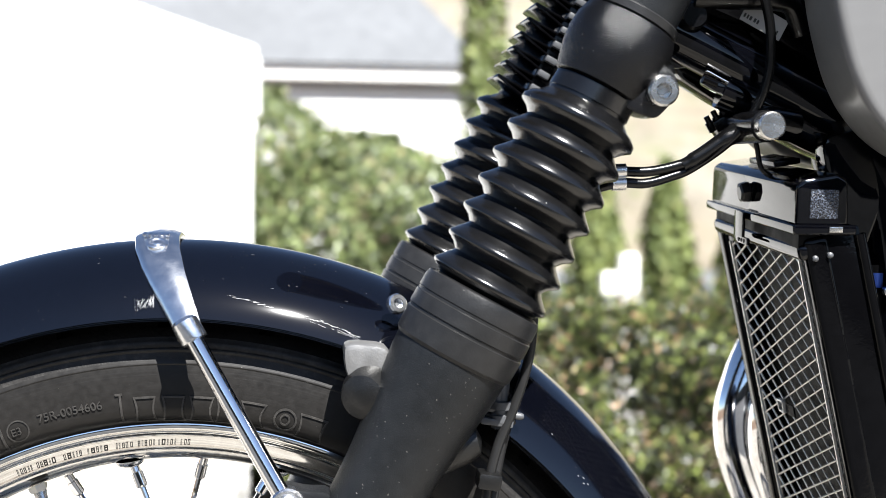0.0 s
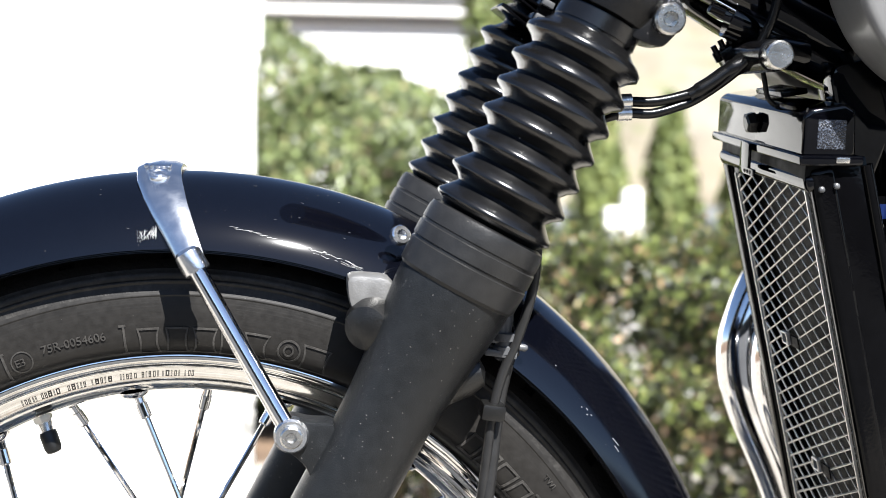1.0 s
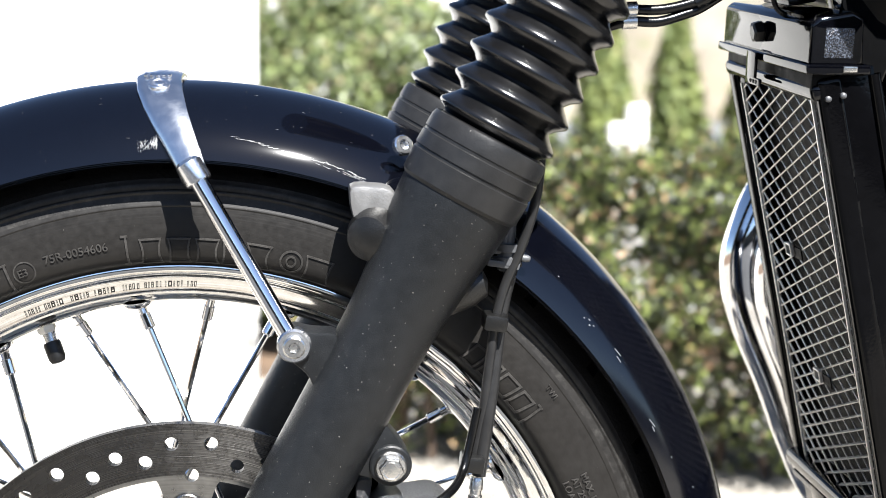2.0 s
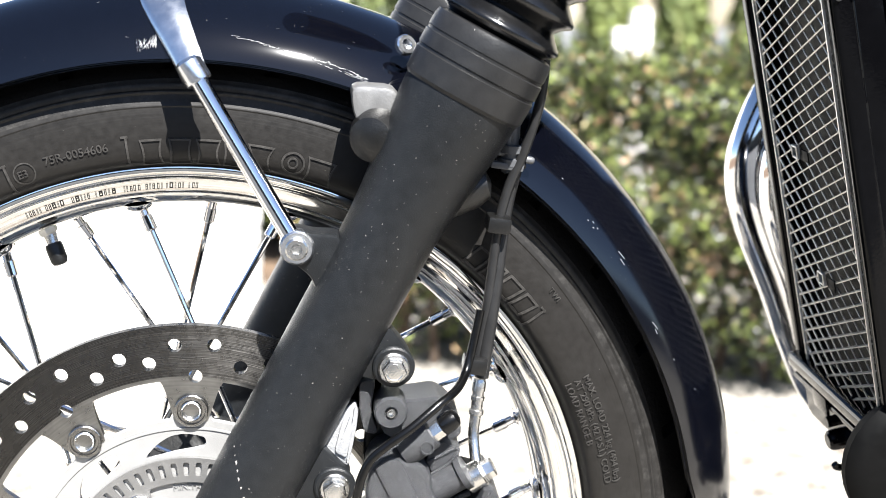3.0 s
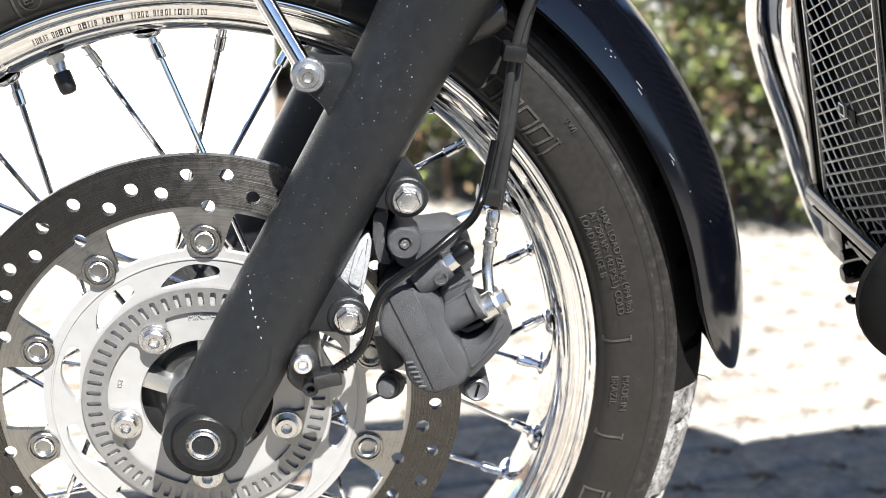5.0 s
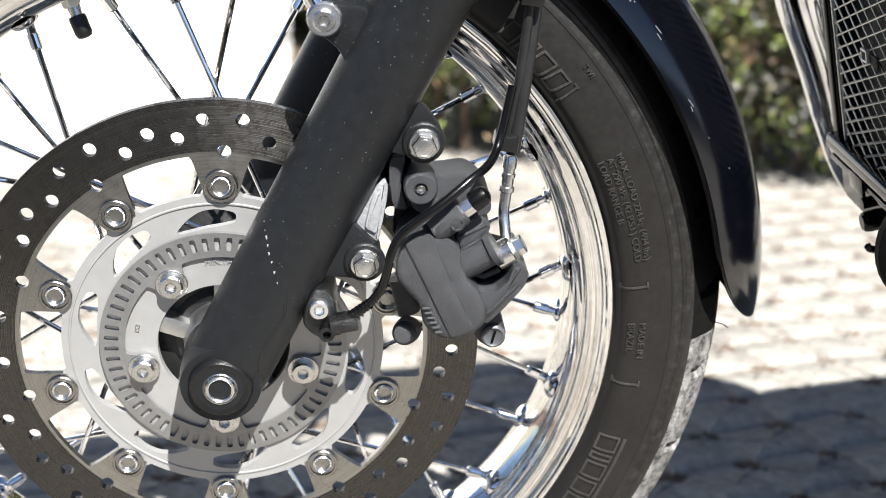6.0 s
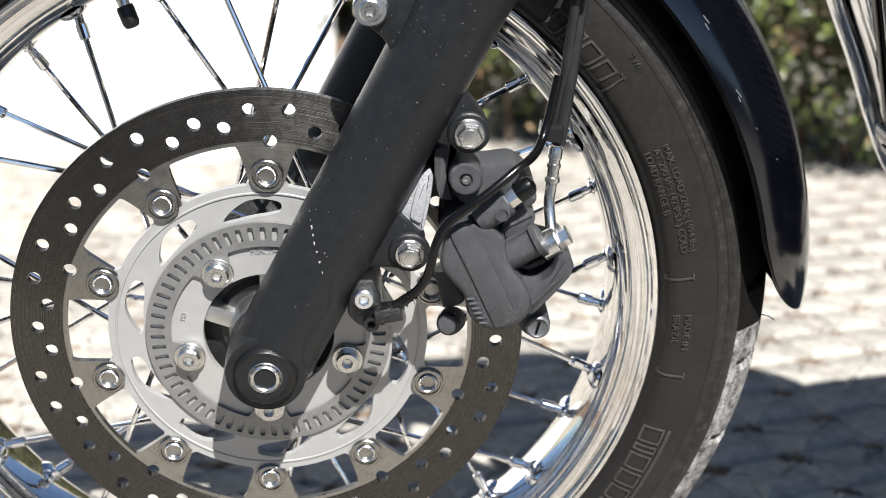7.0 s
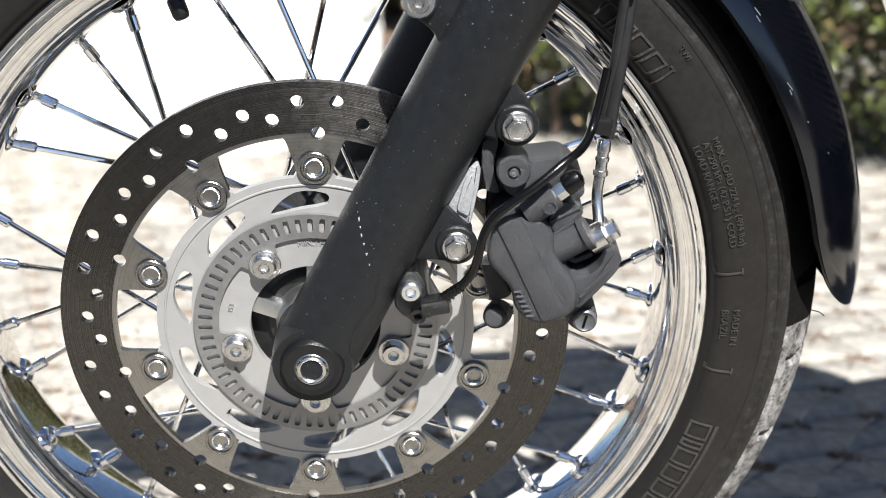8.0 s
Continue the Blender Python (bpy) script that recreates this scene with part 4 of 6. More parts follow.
def build_leg_lugs():
    tab = block([(0.058, 0.217), (0.066, 0.2235), (0.076, 0.2205), (0.092, 0.2200), (0.092, 0.1860), (0.078, 0.1870), (0.0745, 0.1960), (0.066, 0.2035), (0.058, 0.2070)], -0.0985, -0.080, 0.002, 3, 0.3)
    part("stay_tab", tab, SATIN, fork_near)
    lug = revolve([(0.0, 0.0160), (-0.020, 0.0156), (-0.028, 0.0125), (-0.031, 0.0065), (-0.0315, 0.001)], (0.119, -0.068, 0.274), (0.45, 1, 0.1), 36)
    part("bracket_lug", lug, PLASTIC, fork_near)
    br = block([(0.097, 0.3005), (0.124, 0.2985), (0.124, 0.270), (0.104, 0.272), (0.098, 0.286)], -0.086, -0.064, 0.003, 3, 0.3)
    part("mudguard_bracket", br, ABSM, fork_near, "bare metal mudguard bracket")
    lug2 = revolve([(0.0, 0.0150), (-0.016, 0.0125), (-0.024, 0.0085), (-0.026, 0.001)], (0.150, -0.082, 0.240), (-1, 0.1, -0.25), 32)
    part("rear_lug", lug2, PLASTIC, fork_near)
    part("axle_ring", revolve([(-0.0215, 0.0192), (-0.0250, 0.0182), (-0.0268, 0.0166), (-0.0266, 0.0140), (-0.0250, 0.0112), (-0.0240, 0.0104)], (0.002, -0.088, -0.001), (0, 1, 0), 56, caps=False), PLASTIC, fork_near, "glossy black ring round the axle")
    seam = []
    for x, z in ((0.0425, 0.0600), (0.0410, 0.0499), (0.0395, 0.0416), (0.0291, 0.0264), (0.0249, 0.0144), (0.0240, 0.0023)):
        off = (x - 0.004 - 0.5228 * z) * 0.886
        seam.append((x, -0.0876 - math.sqrt(max(0.0, 0.0256 ** 2 - off * off)), z))
    part("casting_seam", sweep(smooth_path(seam), 0.0011, 8), SATIN, fork_near)
    # the axle's steel end
    ring = revolve([(0.010, 0.0058), (-0.0240, 0.0060), (-0.0272, 0.0066), (-0.0278, 0.0074), (-0.0272, 0.0083), (-0.0262, 0.0086), (-0.0262, 0.0092), (-0.0270, 0.0096), (-0.0262, 0.0102), (-0.018, 0.0104)], (0.002, -0.088, -0.001), (0, 1, 0), 48, caps=False)
    part("axle_end", ring, STEEL, fork_near, "bare steel hollow axle end")


build_leg_lugs()


# ---- brake caliper, lines ----
def build_caliper():
    cover = block([(0.104, 0.074), (0.1065, 0.087), (0.113, 0.0935), (0.123, 0.0945), (0.135, 0.091), (0.1415, 0.083), (0.142, 0.073), (0.146, 0.064), (0.152, 0.057), (0.1565, 0.047), (0.156, 0.037), (0.150, 0.031), (0.138, 0.0265), (0.128, 0.029), (0.120, 0.037), (0.118, 0.050), (0.110, 0.059), (0.1045, 0.066)], -0.114, -0.072, 0.0045, 3, 0.35, 3)
    cal = part("brake_caliper", cover, CALIPER, bike, "grey cast two-piston brake caliper", sharp=45)
    # a raised band crosses the cover
    a, b = Vector((0.1089, -0.1150, 0.0892)), Vector((0.1363, -0.1150, 0.0296))
    d = (b - a).normalized()
    rot = Matrix.Rotation(math.atan2(d.x, d.z), 4, "Y")
    part("cover_band", block([(0.1093, 0.0890), (0.1170, 0.0935), (0.1232, 0.0935), (0.1360, 0.0650), (0.1480, 0.0385), (0.1425, 0.0315), (0.1360, 0.0300), (0.1210, 0.0640)], -0.1151, -0.1130, 0.0005, 2, 0.12, 2), CALIPER, cal)
    # bridge arm below the fluid boss, with an open pocket between them
    bridge = block([(0.1400, 0.0640), (0.1470, 0.0585), (0.1550, 0.0545), (0.1630, 0.0550), (0.1690, 0.0605), (0.1722, 0.0700), (0.1775, 0.0707), (0.1820, 0.0642), (0.1797, 0.0570), (0.1690, 0.0440), (0.1580, 0.0325), (0.1480, 0.0400)], -0.106, -0.052, 0.0028, 3, 0.2)
    part("caliper_bridge", bridge, CALIPER, cal)
    part("arm_rib", sweep([(0.1750, -0.1060, 0.0590), (0.1650, -0.1060, 0.0480), (0.1585, -0.1060, 0.0410)], 0.0012, 8), CALIPER, cal)
    # near-black block stands for the shade inside the pocket
    part("pocket_shade", block([(0.1440, 0.0640), (0.1540, 0.0520), (0.1680, 0.0560), (0.1720, 0.0700), (0.1580, 0.0740)], -0.0860, -0.0600, 0.001, 2, 0.2), CORE, cal)
    part("pocket_finger", sweep([(0.1490, -0.0950, 0.0625), (0.1560, -0.0955, 0.0598), (0.1655, -0.0950, 0.0640)], 0.0019, 12), CALIPER, cal)
    boss_at = Vector((0.1440, -0.0990, 0.0690))
    part("fluid_boss", revolve([(-0.004, 0.0092), (0.0175, 0.0090), (0.0180, 0.0106), (0.0215, 0.0106), (0.0222, 0.0085)], boss_at, Vector((0.83, -0.05, 0.5)), 36), CALIPER, cal)
    web = block([(0.1385, 0.0870), (0.1440, 0.0962), (0.1493, 0.0986), (0.1595, 0.0930), (0.1570, 0.0850), (0.1450, 0.0740)], -0.1010, -0.0700, 0.0025, 3, 0.2)
    part("boss_web", web, CALIPER, cal)
    for p, q in (((0.1400, 0.0862), (0.1565, 0.0945)), ((0.1425, 0.0785), (0.1560, 0.0872))):
        part("casting_rib", sweep([(p[0], -0.1008, p[1]), (q[0], -0.1008, q[1])], 0.0011, 8), CALIPER, cal)
    way = Vector((0.80, -0.02, 0.60)).normalized()
    foot = Vector((0.126, -0.106, 0.094))
    part("bleed_boss", revolve([(0, 0.0080), (0.003, 0.0086), (0.019, 0.0086), (0.020, 0.0080), (0.0205, 0.005)], foot, way, 32), CALIPER, cal)
    part("bleed_hexagon", revolve([(0.020, 0.0056), (0.0265, 0.0056), (0.0270, 0.0048)], foot, way, 6), STEEL, cal, "zinc plated bleed nipple")
    part("bleed_cap", revolve([(0.0265, 0.0050), (0.0275, 0.0062), (0.0335, 0.0062), (0.0365, 0.0050), (0.0380, 0.0025), (0.0382, 0.0003)], foot, way, 24), HOSE, cal, "black rubber bleed cap")
    part("casting_dot", revolve([(0.004, 0.0042), (-0.0016, 0.0042), (-0.0018, 0.0034), (-0.0008, 0.0030), (-0.0008, 0.0002)], (0.1385, -0.1135, 0.1005), (0, 1, 0), 20), CALIPER, cal)
    part("mounting_arm", block([(0.101, 0.132), (0.111, 0.1325), (0.1095, 0.122), (0.1085, 0.112), (0.113, 0.099), (0.104, 0.100), (0.1015, 0.113)], -0.090, -0.076, 0.002, 3, 0.35), CALIPER, cal)
    upper = block([(0.112, 0.122), (0.120, 0.1245), (0.128, 0.1195), (0.146, 0.1220), (0.153, 0.117), (0.159, 0.110), (0.161, 0.098), (0.150, 0.093), (0.127, 0.095), (0.114, 0.100)], -0.092, -0.060, 0.003, 3, 0.3)
    part("caliper_body", upper, CALIPER, cal)
    knob = revolve([(-0.004, 0.002), (-0.0042, 0.0034), (-0.006, 0.0040), (-0.006, 0.0085), (-0.0045, 0.0096), (0.014, 0.0098)], (0.119, -0.096, 0.1165), (0, 1, 0), 36)
    part("slide_pin", knob, CALIPER, cal)
    part("slide_pin_screw", bolt_head(0.0028, 0.003, 0.0015), STEEL, cal, at=pose(0.119, -0.0995, 0.1165))
    low = revolve([(-0.010, 0.001), (-0.0100, 0.0044), (-0.0096, 0.0054), (-0.0080, 0.0061), (-0.0040, 0.0063), (-0.0036, 0.0074), (0.0040, 0.0080), (0.0140, 0.0082)], (0.1108, -0.088, 0.0205), (0.18, 1, -0.35), 32)
    part("slide_pin_boot", low, CALIPER, cal)
    part("slide_pin_neck", sweep([(0.1135, -0.080, 0.030), (0.108, -0.078, 0.052)], 0.0068, 20), CALIPER, cal)
    ear = block([(0.150, 0.036), (0.167, 0.036), (0.1715, 0.020), (0.1690, 0.0125), (0.1620, 0.0100), (0.1545, 0.0150), (0.150, 0.024)], -0.092, -0.070, 0.002)
    part("pin_ear", ear, CALIPER, cal)
    part("pad_pin", revolve([(0.002, 0.0072), (-0.0030, 0.0072), (-0.0040, 0.0060), (-0.0030, 0.0048), (-0.0026, 0.0002)], (0.1632, -0.0918, 0.0198), (0, 1, 0), 28), GREYP, cal)
    # black bar on the pin's face draws the shade in its slot
    part("slot_shade", box((0.0014, 0.0016, 0.0078), pose(0.1632, -0.0948, 0.0198, 0, 14, 0)), CORE, cal)
    # marks of the maker's name as plain bars
    a, b = Vector((0.1215, -0.1149, 0.0490)), Vector((0.1288, -0.1149, 0.0335))
    for k in range(6):
        part("name_bar", box((0.0042, 0.0007, 0.0011), Matrix.Translation(a.lerp(b, k / 5)) @ rot @ Matrix.Rotation(radians(22), 4, "Y"), 0.0002), GREYP, cal)
    # bracket and fork ears
    brk = block([(0.078, 0.092), (0.086, 0.108), (0.091, 0.1155), (0.0995, 0.1175), (0.1010, 0.1135), (0.1000, 0.104), (0.0975, 0.091), (0.0950, 0.080), (0.0850, 0.086)], -0.0905, -0.0765, 0.0018, 3, 0.2)
    part("caliper_bracket", brk, BRIGHT, cal, "bright bare alloy caliper bracket")
    part("bracket_rib", block([(0.0870, 0.0900), (0.0915, 0.1085), (0.0965, 0.1125), (0.0975, 0.1030), (0.0940, 0.0858)], -0.0922, -0.0900, 0.0009, 3, 0.2), BRIGHT, cal)
    back = block([(0.084, 0.120), (0.097, 0.133), (0.113, 0.131), (0.112, 0.105), (0.105, 0.095), (0.104, 0.060), (0.112, 0.030), (0.150, 0.022), (0.158, 0.034), (0.150, 0.110), (0.120, 0.110), (0.100, 0.112)], -0.074, -0.063, 0.002, 3, 0.25)
    part("pad_carrier", back, BLACK, cal)
    return cal


caliper = build_caliper()


def build_ears():
    hi = block([(0.090, 0.140), (0.100, 0.150), (0.113, 0.169), (0.118, 0.166), (0.126, 0.156), (0.1315, 0.147), (0.129, 0.137), (0.120, 0.1325), (0.110, 0.135)], -0.097, -0.080, 0.002, 3, 0.3)
    part("caliper_ear", hi, SATIN, fork_near)
    lo = block([(0.058, 0.062), (0.068, 0.090), (0.078, 0.098), (0.088, 0.087), (0.0965, 0.078), (0.0965, 0.066), (0.088, 0.059), (0.074, 0.061)], -0.097, -0.080, 0.002, 3, 0.3)
    part("caliper_ear", lo, SATIN, fork_near)
    head = finish(bolt_head(0.0072, 0.0085, flange=0.0090), "caliper_bolt", STEEL, 30)
    part("caliper_bolt", head, STEEL, fork_near, "zinc plated hexagon flange bolt", at=pose(0.1205, -0.0985, 0.1430, 0, 8, 0))
    part("caliper_bolt", head, STEEL, fork_near, "zinc plated hexagon flange bolt", at=pose(0.0870, -0.0985, 0.0710, 0, 20, 0))
    for x, z in ((0.1205, 0.1430), (0.0870, 0.0710)):
        part("ear_boss", revolve([(-0.004, 0.0122), (-0.0985 + 0.0930, 0.0118), (-0.0062, 0.0108), (-0.0062, 0.0085)], (x, -0.0930, z), (0, 1, 0), 36), SATIN, fork_near)
    sens = block([(0.0500, 0.036), (0.0530, 0.050), (0.0580, 0.0575), (0.0650, 0.0570), (0.0695, 0.0500), (0.0710, 0.0405), (0.0700, 0.0280), (0.0640, 0.0245), (0.0560, 0.0285)], -0.1055, -0.066, 0.0025, 3, 0.35, 3)
    s = part("wheel_speed_sensor", sens, SENSOR, fork_near, "black plastic wheel speed sensor")
    part("sensor_plug", box((0.0160, 0.012, 0.0088), Matrix.Translation((0.0745, -0.1085, 0.0382)) @ Matrix.Rotation(radians(-10), 4, "Y"), 0.0012), SENSOR, fork_near)
    part("sensor_pin", revolve([(-0.107, 0.0002), (-0.107, 0.0020), (-0.1115, 0.0024), (-0.1115, 0.0046), (-0.100, 0.0046)], (0.0645, 0, 0.0315), (0, 1, 0), 24), SENSOR, fork_near)
    part("sensor_bolt", bolt_head(0.0060, 0.0045, 0.0030), POLISHED, fork_near, at=pose(0.0605, -0.1055, 0.0462))
    # pale scrape down the leg: a broken line of chips
    rnd = random.Random(3)
    for z, x, long, wide in ((0.0985, 0.0308, 0.0008, 0.0004), (0.0945, 0.0313, 0.0006, 0.0004), (0.0905, 0.0322, 0.0026, 0.0007), (0.0868, 0.0328, 0.0014, 0.0006), (0.0822, 0.0335, 0.0022, 0.0006), (0.0780, 0.0348, 0.0010, 0.0008), (0.0722, 0.0362, 0.0012, 0.0009), (0.0660, 0.0375, 0.0010, 0.0004)):
        yy = -0.088 - math.sqrt(max(0.0, 0.0256 ** 2 - ((x - (0.004 + 0.522 * z)) * 0.886) ** 2))
        part("scrape", box((wide * 1.4, 0.0003, long * 1.5), pose(x, yy, z, 0, -12, 0), 0.0001), SCRAPE, fork_near)


build_ears()


def build_brake_line():
    path = [(0.197, -0.062, 0.405), (0.207, -0.068, 0.345), (0.206, -0.070, 0.312), (0.2035, -0.070, 0.288), (0.1960, -0.070, 0.262), (0.1870, -0.071, 0.240), (0.1815, -0.072, 0.217), (0.1760, -0.073, 0.170), (0.1705, -0.074, 0.136)]
    line = part("brake_line", sweep(smooth_path(path), 0.0029, 14), COLLAR, bike, "black rubber brake hose and sensor lead in clips")
    lower = [(0.1925, -0.060, 0.250), (0.1860, -0.064, 0.222), (0.1800, -0.0715, 0.175), (0.1735, -0.0755, 0.128)]
    part("brake_hose", sweep(smooth_path(lower), 0.0042, 16), COLLAR, line)
    lead = [(0.1715, -0.0790, 0.170), (0.1672, -0.0820, 0.150), (0.1630, -0.0870, 0.1360), (0.1565, -0.1000, 0.1300), (0.1455, -0.1120, 0.1255), (0.1290, -0.1190, 0.1140), (0.1155, -0.1200, 0.1045), (0.1066, -0.1200, 0.0962), (0.1013, -0.1200, 0.0850), (0.0985, -0.1190, 0.0720), (0.0955, -0.1170, 0.0620), (0.0888, -0.1150, 0.0525), (0.0830, -0.1130, 0.0470), (0.0790, -0.1110, 0.0435)]
    part("sensor_lead", sweep(smooth_path(lead), 0.0026, 12), HOSE, line)
    for k in range(6):
        c = Vector((0.0888, -0.1150, 0.0525)).lerp(Vector((0.0790, -0.1110, 0.0435)), k / 5)
        part("lead_rib", revolve([(-0.0006, 0.0026), (-0.0004, 0.0032), (0.0004, 0.0032), (0.0006, 0.0026)], c, Vector((-0.0098, 0.004, -0.0090)), 14), HOSE, line)
    for p, s in (((0.1815, -0.0715, 0.2195), 0.011), ((0.1690, -0.0775, 0.1370), 0.012)):
        part("hose_clip", box((0.0135, 0.016, 0.0095), Matrix.Translation(p) @ Matrix.Rotation(radians(8), 4, "Y"), 0.002), PLASTIC, line)
    # steel ferrule, bent pipe and banjo
    fer = revolve([(0, 0.0036), (0.002, 0.0042), (0.007, 0.0042), (0.0075, 0.0035), (0.010, 0.0035), (0.0105, 0.0042), (0.0125, 0.0042), (0.013, 0.0035), (0.018, 0.0035), (0.0185, 0.0044), (0.021, 0.0044), (0.022, 0.003)], (0.1722, -0.077, 0.1275), Vector((-0.10, -0.15, -1)), 20)
    part("hose_ferrule", fer, STEEL, line, "crimped steel hose ferrule")
    part("banjo_pipe", sweep(smooth_path([(0.1698, -0.0805, 0.106), (0.1685, -0.083, 0.096), (0.1690, -0.087, 0.086), (0.1700, -0.092, 0.078)]), 0.0033, 16), STEEL, line)
    part("banjo", revolve([(-0.0058, 0.0072), (-0.0050, 0.0084), (0.0050, 0.0084), (0.0058, 0.0072)], (0.1680, -0.096, 0.0745), Vector((0.86, -0.05, 0.5)), 28), STEEL, line, "steel banjo fitting")
    part("banjo_bolt", revolve([(0.005, 0.0072), (0.0066, 0.0072), (0.0068, 0.0060), (0.0120, 0.0060), (0.0128, 0.0050)], (0.1680, -0.096, 0.0745), Vector((0.86, -0.05, 0.5)), 6), STEEL, line)
    part("line_bracket", box((0.014, 0.014, 0.020), Matrix.Translation((0.189, -0.060, 0.258)) @ Matrix.Rotation(radians(-15), 4, "Y"), 0.002), BLACK, line)
    part("pipe_union", revolve([(-0.010, 0.005), (-0.0062, 0.005), (-0.0058, 0.0084), (-0.0018, 0.0084), (-0.0014, 0.0066), (0.0014, 0.0066), (0.0018, 0.0084), (0.0060, 0.0084), (0.0064, 0.0045), (0.020, 0.0040)], (0.189, -0.064, 0.258), Vector((0.05, 0, 1)), 24), GREYP, line)
    part("fitting_pipe", sweep([(0.1868, -0.066, 0.262), (0.1872, -0.066, 0.292)], 0.0030, 14), GREYP, line)
    part("bracket_tab", box((0.0170, 0.0060, 0.0044), Matrix.Translation((0.1880, -0.0660, 0.2600)) @ Matrix.Rotation(radians(4), 4, "Y"), 0.0012), GREYP, line)
    part("bracket_tab", box((0.0190, 0.0060, 0.0040), Matrix.Translation((0.1860, -0.0690, 0.2525)) @ Matrix.Rotation(radians(8), 4, "Y"), 0.0010), GREYP, line)
    part("tab_screw", revolve([(-0.004, 0.0005), (-0.0035, 0.0016), (-0.002, 0.0022), (0.001, 0.0022), (0.0012, 0.0012), (0.006, 0.0012)], (0.1985, -0.0660, 0.2553), Vector((-1, 0.1, 0.15)), 16), GREYP, line)
    return line


line = build_brake_line()


# ---- radiator, frame, tank, engine ----
SLANT = math.atan(0.234)


RADM = Matrix.Translation((0.354, 0, 0.360)) @ Matrix.Rotation(-SLANT, 4, "Y")


def build_radiator():
    y0, y1, depth, high = -0.094, 0.063, 0.032, 0.276
    # local axes: x back, y across, z up the face
    core = box((0.020, y1 - y0 - 0.02, high - 0.01), RADM @ Matrix.Translation((0.022, (y0 + y1) / 2, -high / 2)))
    radi = part("radiator", core, CORE, bike, "black radiator with a bare expanded steel grille")
    # rounded rails round the face
    part("near_rail", box((0.015, 0.0110, high), RADM @ Matrix.Translation((0.0090, y0 + 0.0058, -high / 2)), 0.0042, 4), MATTE, radi)
    part("far_rail", box((0.024, 0.0130, high + 0.003), RADM @ Matrix.Translation((0.0115, y1 - 0.0065, -high / 2)), 0.0042, 4), MATTE, radi)
    part("far_flange", box((0.004, 0.0150, high - 0.012), RADM @ Matrix.Translation((0.0040, y1 - 0.0190, -high / 2)), 0.0010), MATTE, radi)
    tilt = pose(0, 0, 0, 3.2, 0, 0)
    part("top_rail", box((0.016, y1 - y0 - 0.002, 0.0100), RADM @ Matrix.Translation((0.0060, (y0 + y1) / 2, -0.0035)) @ tilt, 0.0042, 4), GLOSS, radi)
    part("bottom_rail", box((0.020, y1 - y0 - 0.001, 0.0115), RADM @ Matrix.Translation((0.0030, (y0 + y1) / 2, -0.2775)), 0.0046, 4), GLOSS, radi)
    # side of the core: a plain panel with a rough seam behind the rail
    part("side_panel", box((0.021, 0.0080, high + 0.004), RADM @ Matrix.Translation((0.0245, y0 + 0.0048, -high / 2 - 0.001)), 0.0016), MATTE, radi)
    seam = bmesh.new()
    rnd = random.Random(6)
    z = -0.012
    while z > -high + 0.01:
        h = rnd.uniform(0.004, 0.011)
        box((rnd.uniform(0.0012, 0.0030), 0.0016, h), RADM @ Matrix.Translation((0.0128 + rnd.uniform(-0.0006, 0.0006), y0 + 0.0012, z - h / 2)), 0, 1, seam)
        z -= h * rnd.uniform(0.8, 1.1)
    part("side_seam", seam, CORE, radi)
    part("side_rib", sweep([RADM @ Vector((0.0345, y0 + 0.001, -0.004)), RADM @ Vector((0.0345, y0 + 0.001, -high + 0.012))], 0.0034, 12), MATTE, radi)
    for w in (0.006, 0.0148):
        part("rail_screw", revolve([(0.001, 0.0018), (-0.0010, 0.0017), (-0.0016, 0.0010), (-0.0018, 0.0002)], RADM @ Vector((w, y0 - 0.0002, -0.0120)), (0, 1, 0), 14), GREYP, radi)
    # expanded steel: two sets of slanted strands that join in a lattice
    ya, yb, za, zb = -0.0835, 0.0390, -0.2715, -0.0090
    def strands(slope, pitch, width, lift, thick, lean, start, mat):
        k0 = int(-0.16 / pitch) - 3
        for k in range(k0, int(0.32 / pitch) + 4):
            c = -(start + k * pitch)
            ts = [0.0, 1.0]
            wa, wb = c + slope * (ya - yb), c
            for lim in (za, zb):
                ts.append((lim - wa) / (wb - wa))
            ins = [v for v in sorted(v for v in ts if 0 <= v <= 1) if za - 1e-6 <= wa + (wb - wa) * v <= zb + 1e-6]
            if len(ins) < 2 or ins[-1] - ins[0] < 0.02:
                continue
            a = Vector((lift, ya + (yb - ya) * ins[0], wa + (wb - wa) * ins[0]))
            b = Vector((lift, ya + (yb - ya) * ins[-1], wa + (wb - wa) * ins[-1]))
            d = b - a
            m = Matrix.Translation((a + b) / 2) @ Matrix.Rotation(math.atan2(d.z, d.y), 4, "X")
            part("grille_strand", box((thick, d.length, width), RADM @ m @ Matrix.Rotation(radians(lean), 4, "Y")), mat, radi)
    strands(-0.395, 0.0088, 0.0008, 0.0016, 0.0022, -22, 0.0038, MESHM)
    strands(0.74, 0.0152, 0.0008, 0.0020, 0.0010, 30, 0.0040, MESHM)
    for y in (ya, yb):
        part("grille_edge", box((0.0016, 0.0013, zb - za), RADM @ Matrix.Translation((0.0006, y, (za + zb) / 2))), MESHM, radi)
    for yc, zc in ((-0.006, -0.1135), (-0.0205, -0.1945)):
        clip_bm = bmesh.new()
        for oy, oz, sy, sz in ((0, 0.0036, 0.0095, 0.0013), (0, -0.0036, 0.0095, 0.0013), (0.0042, 0, 0.0013, 0.0085), (-0.0042, 0, 0.0013, 0.0085)):
            box((0.0025, sy, sz), RADM @ Matrix.Translation((-0.0012, yc + oy, zc + oz)), 0.0004, 1, clip_bm)
        part("grille_clip", clip_bm, MESHM, radi)
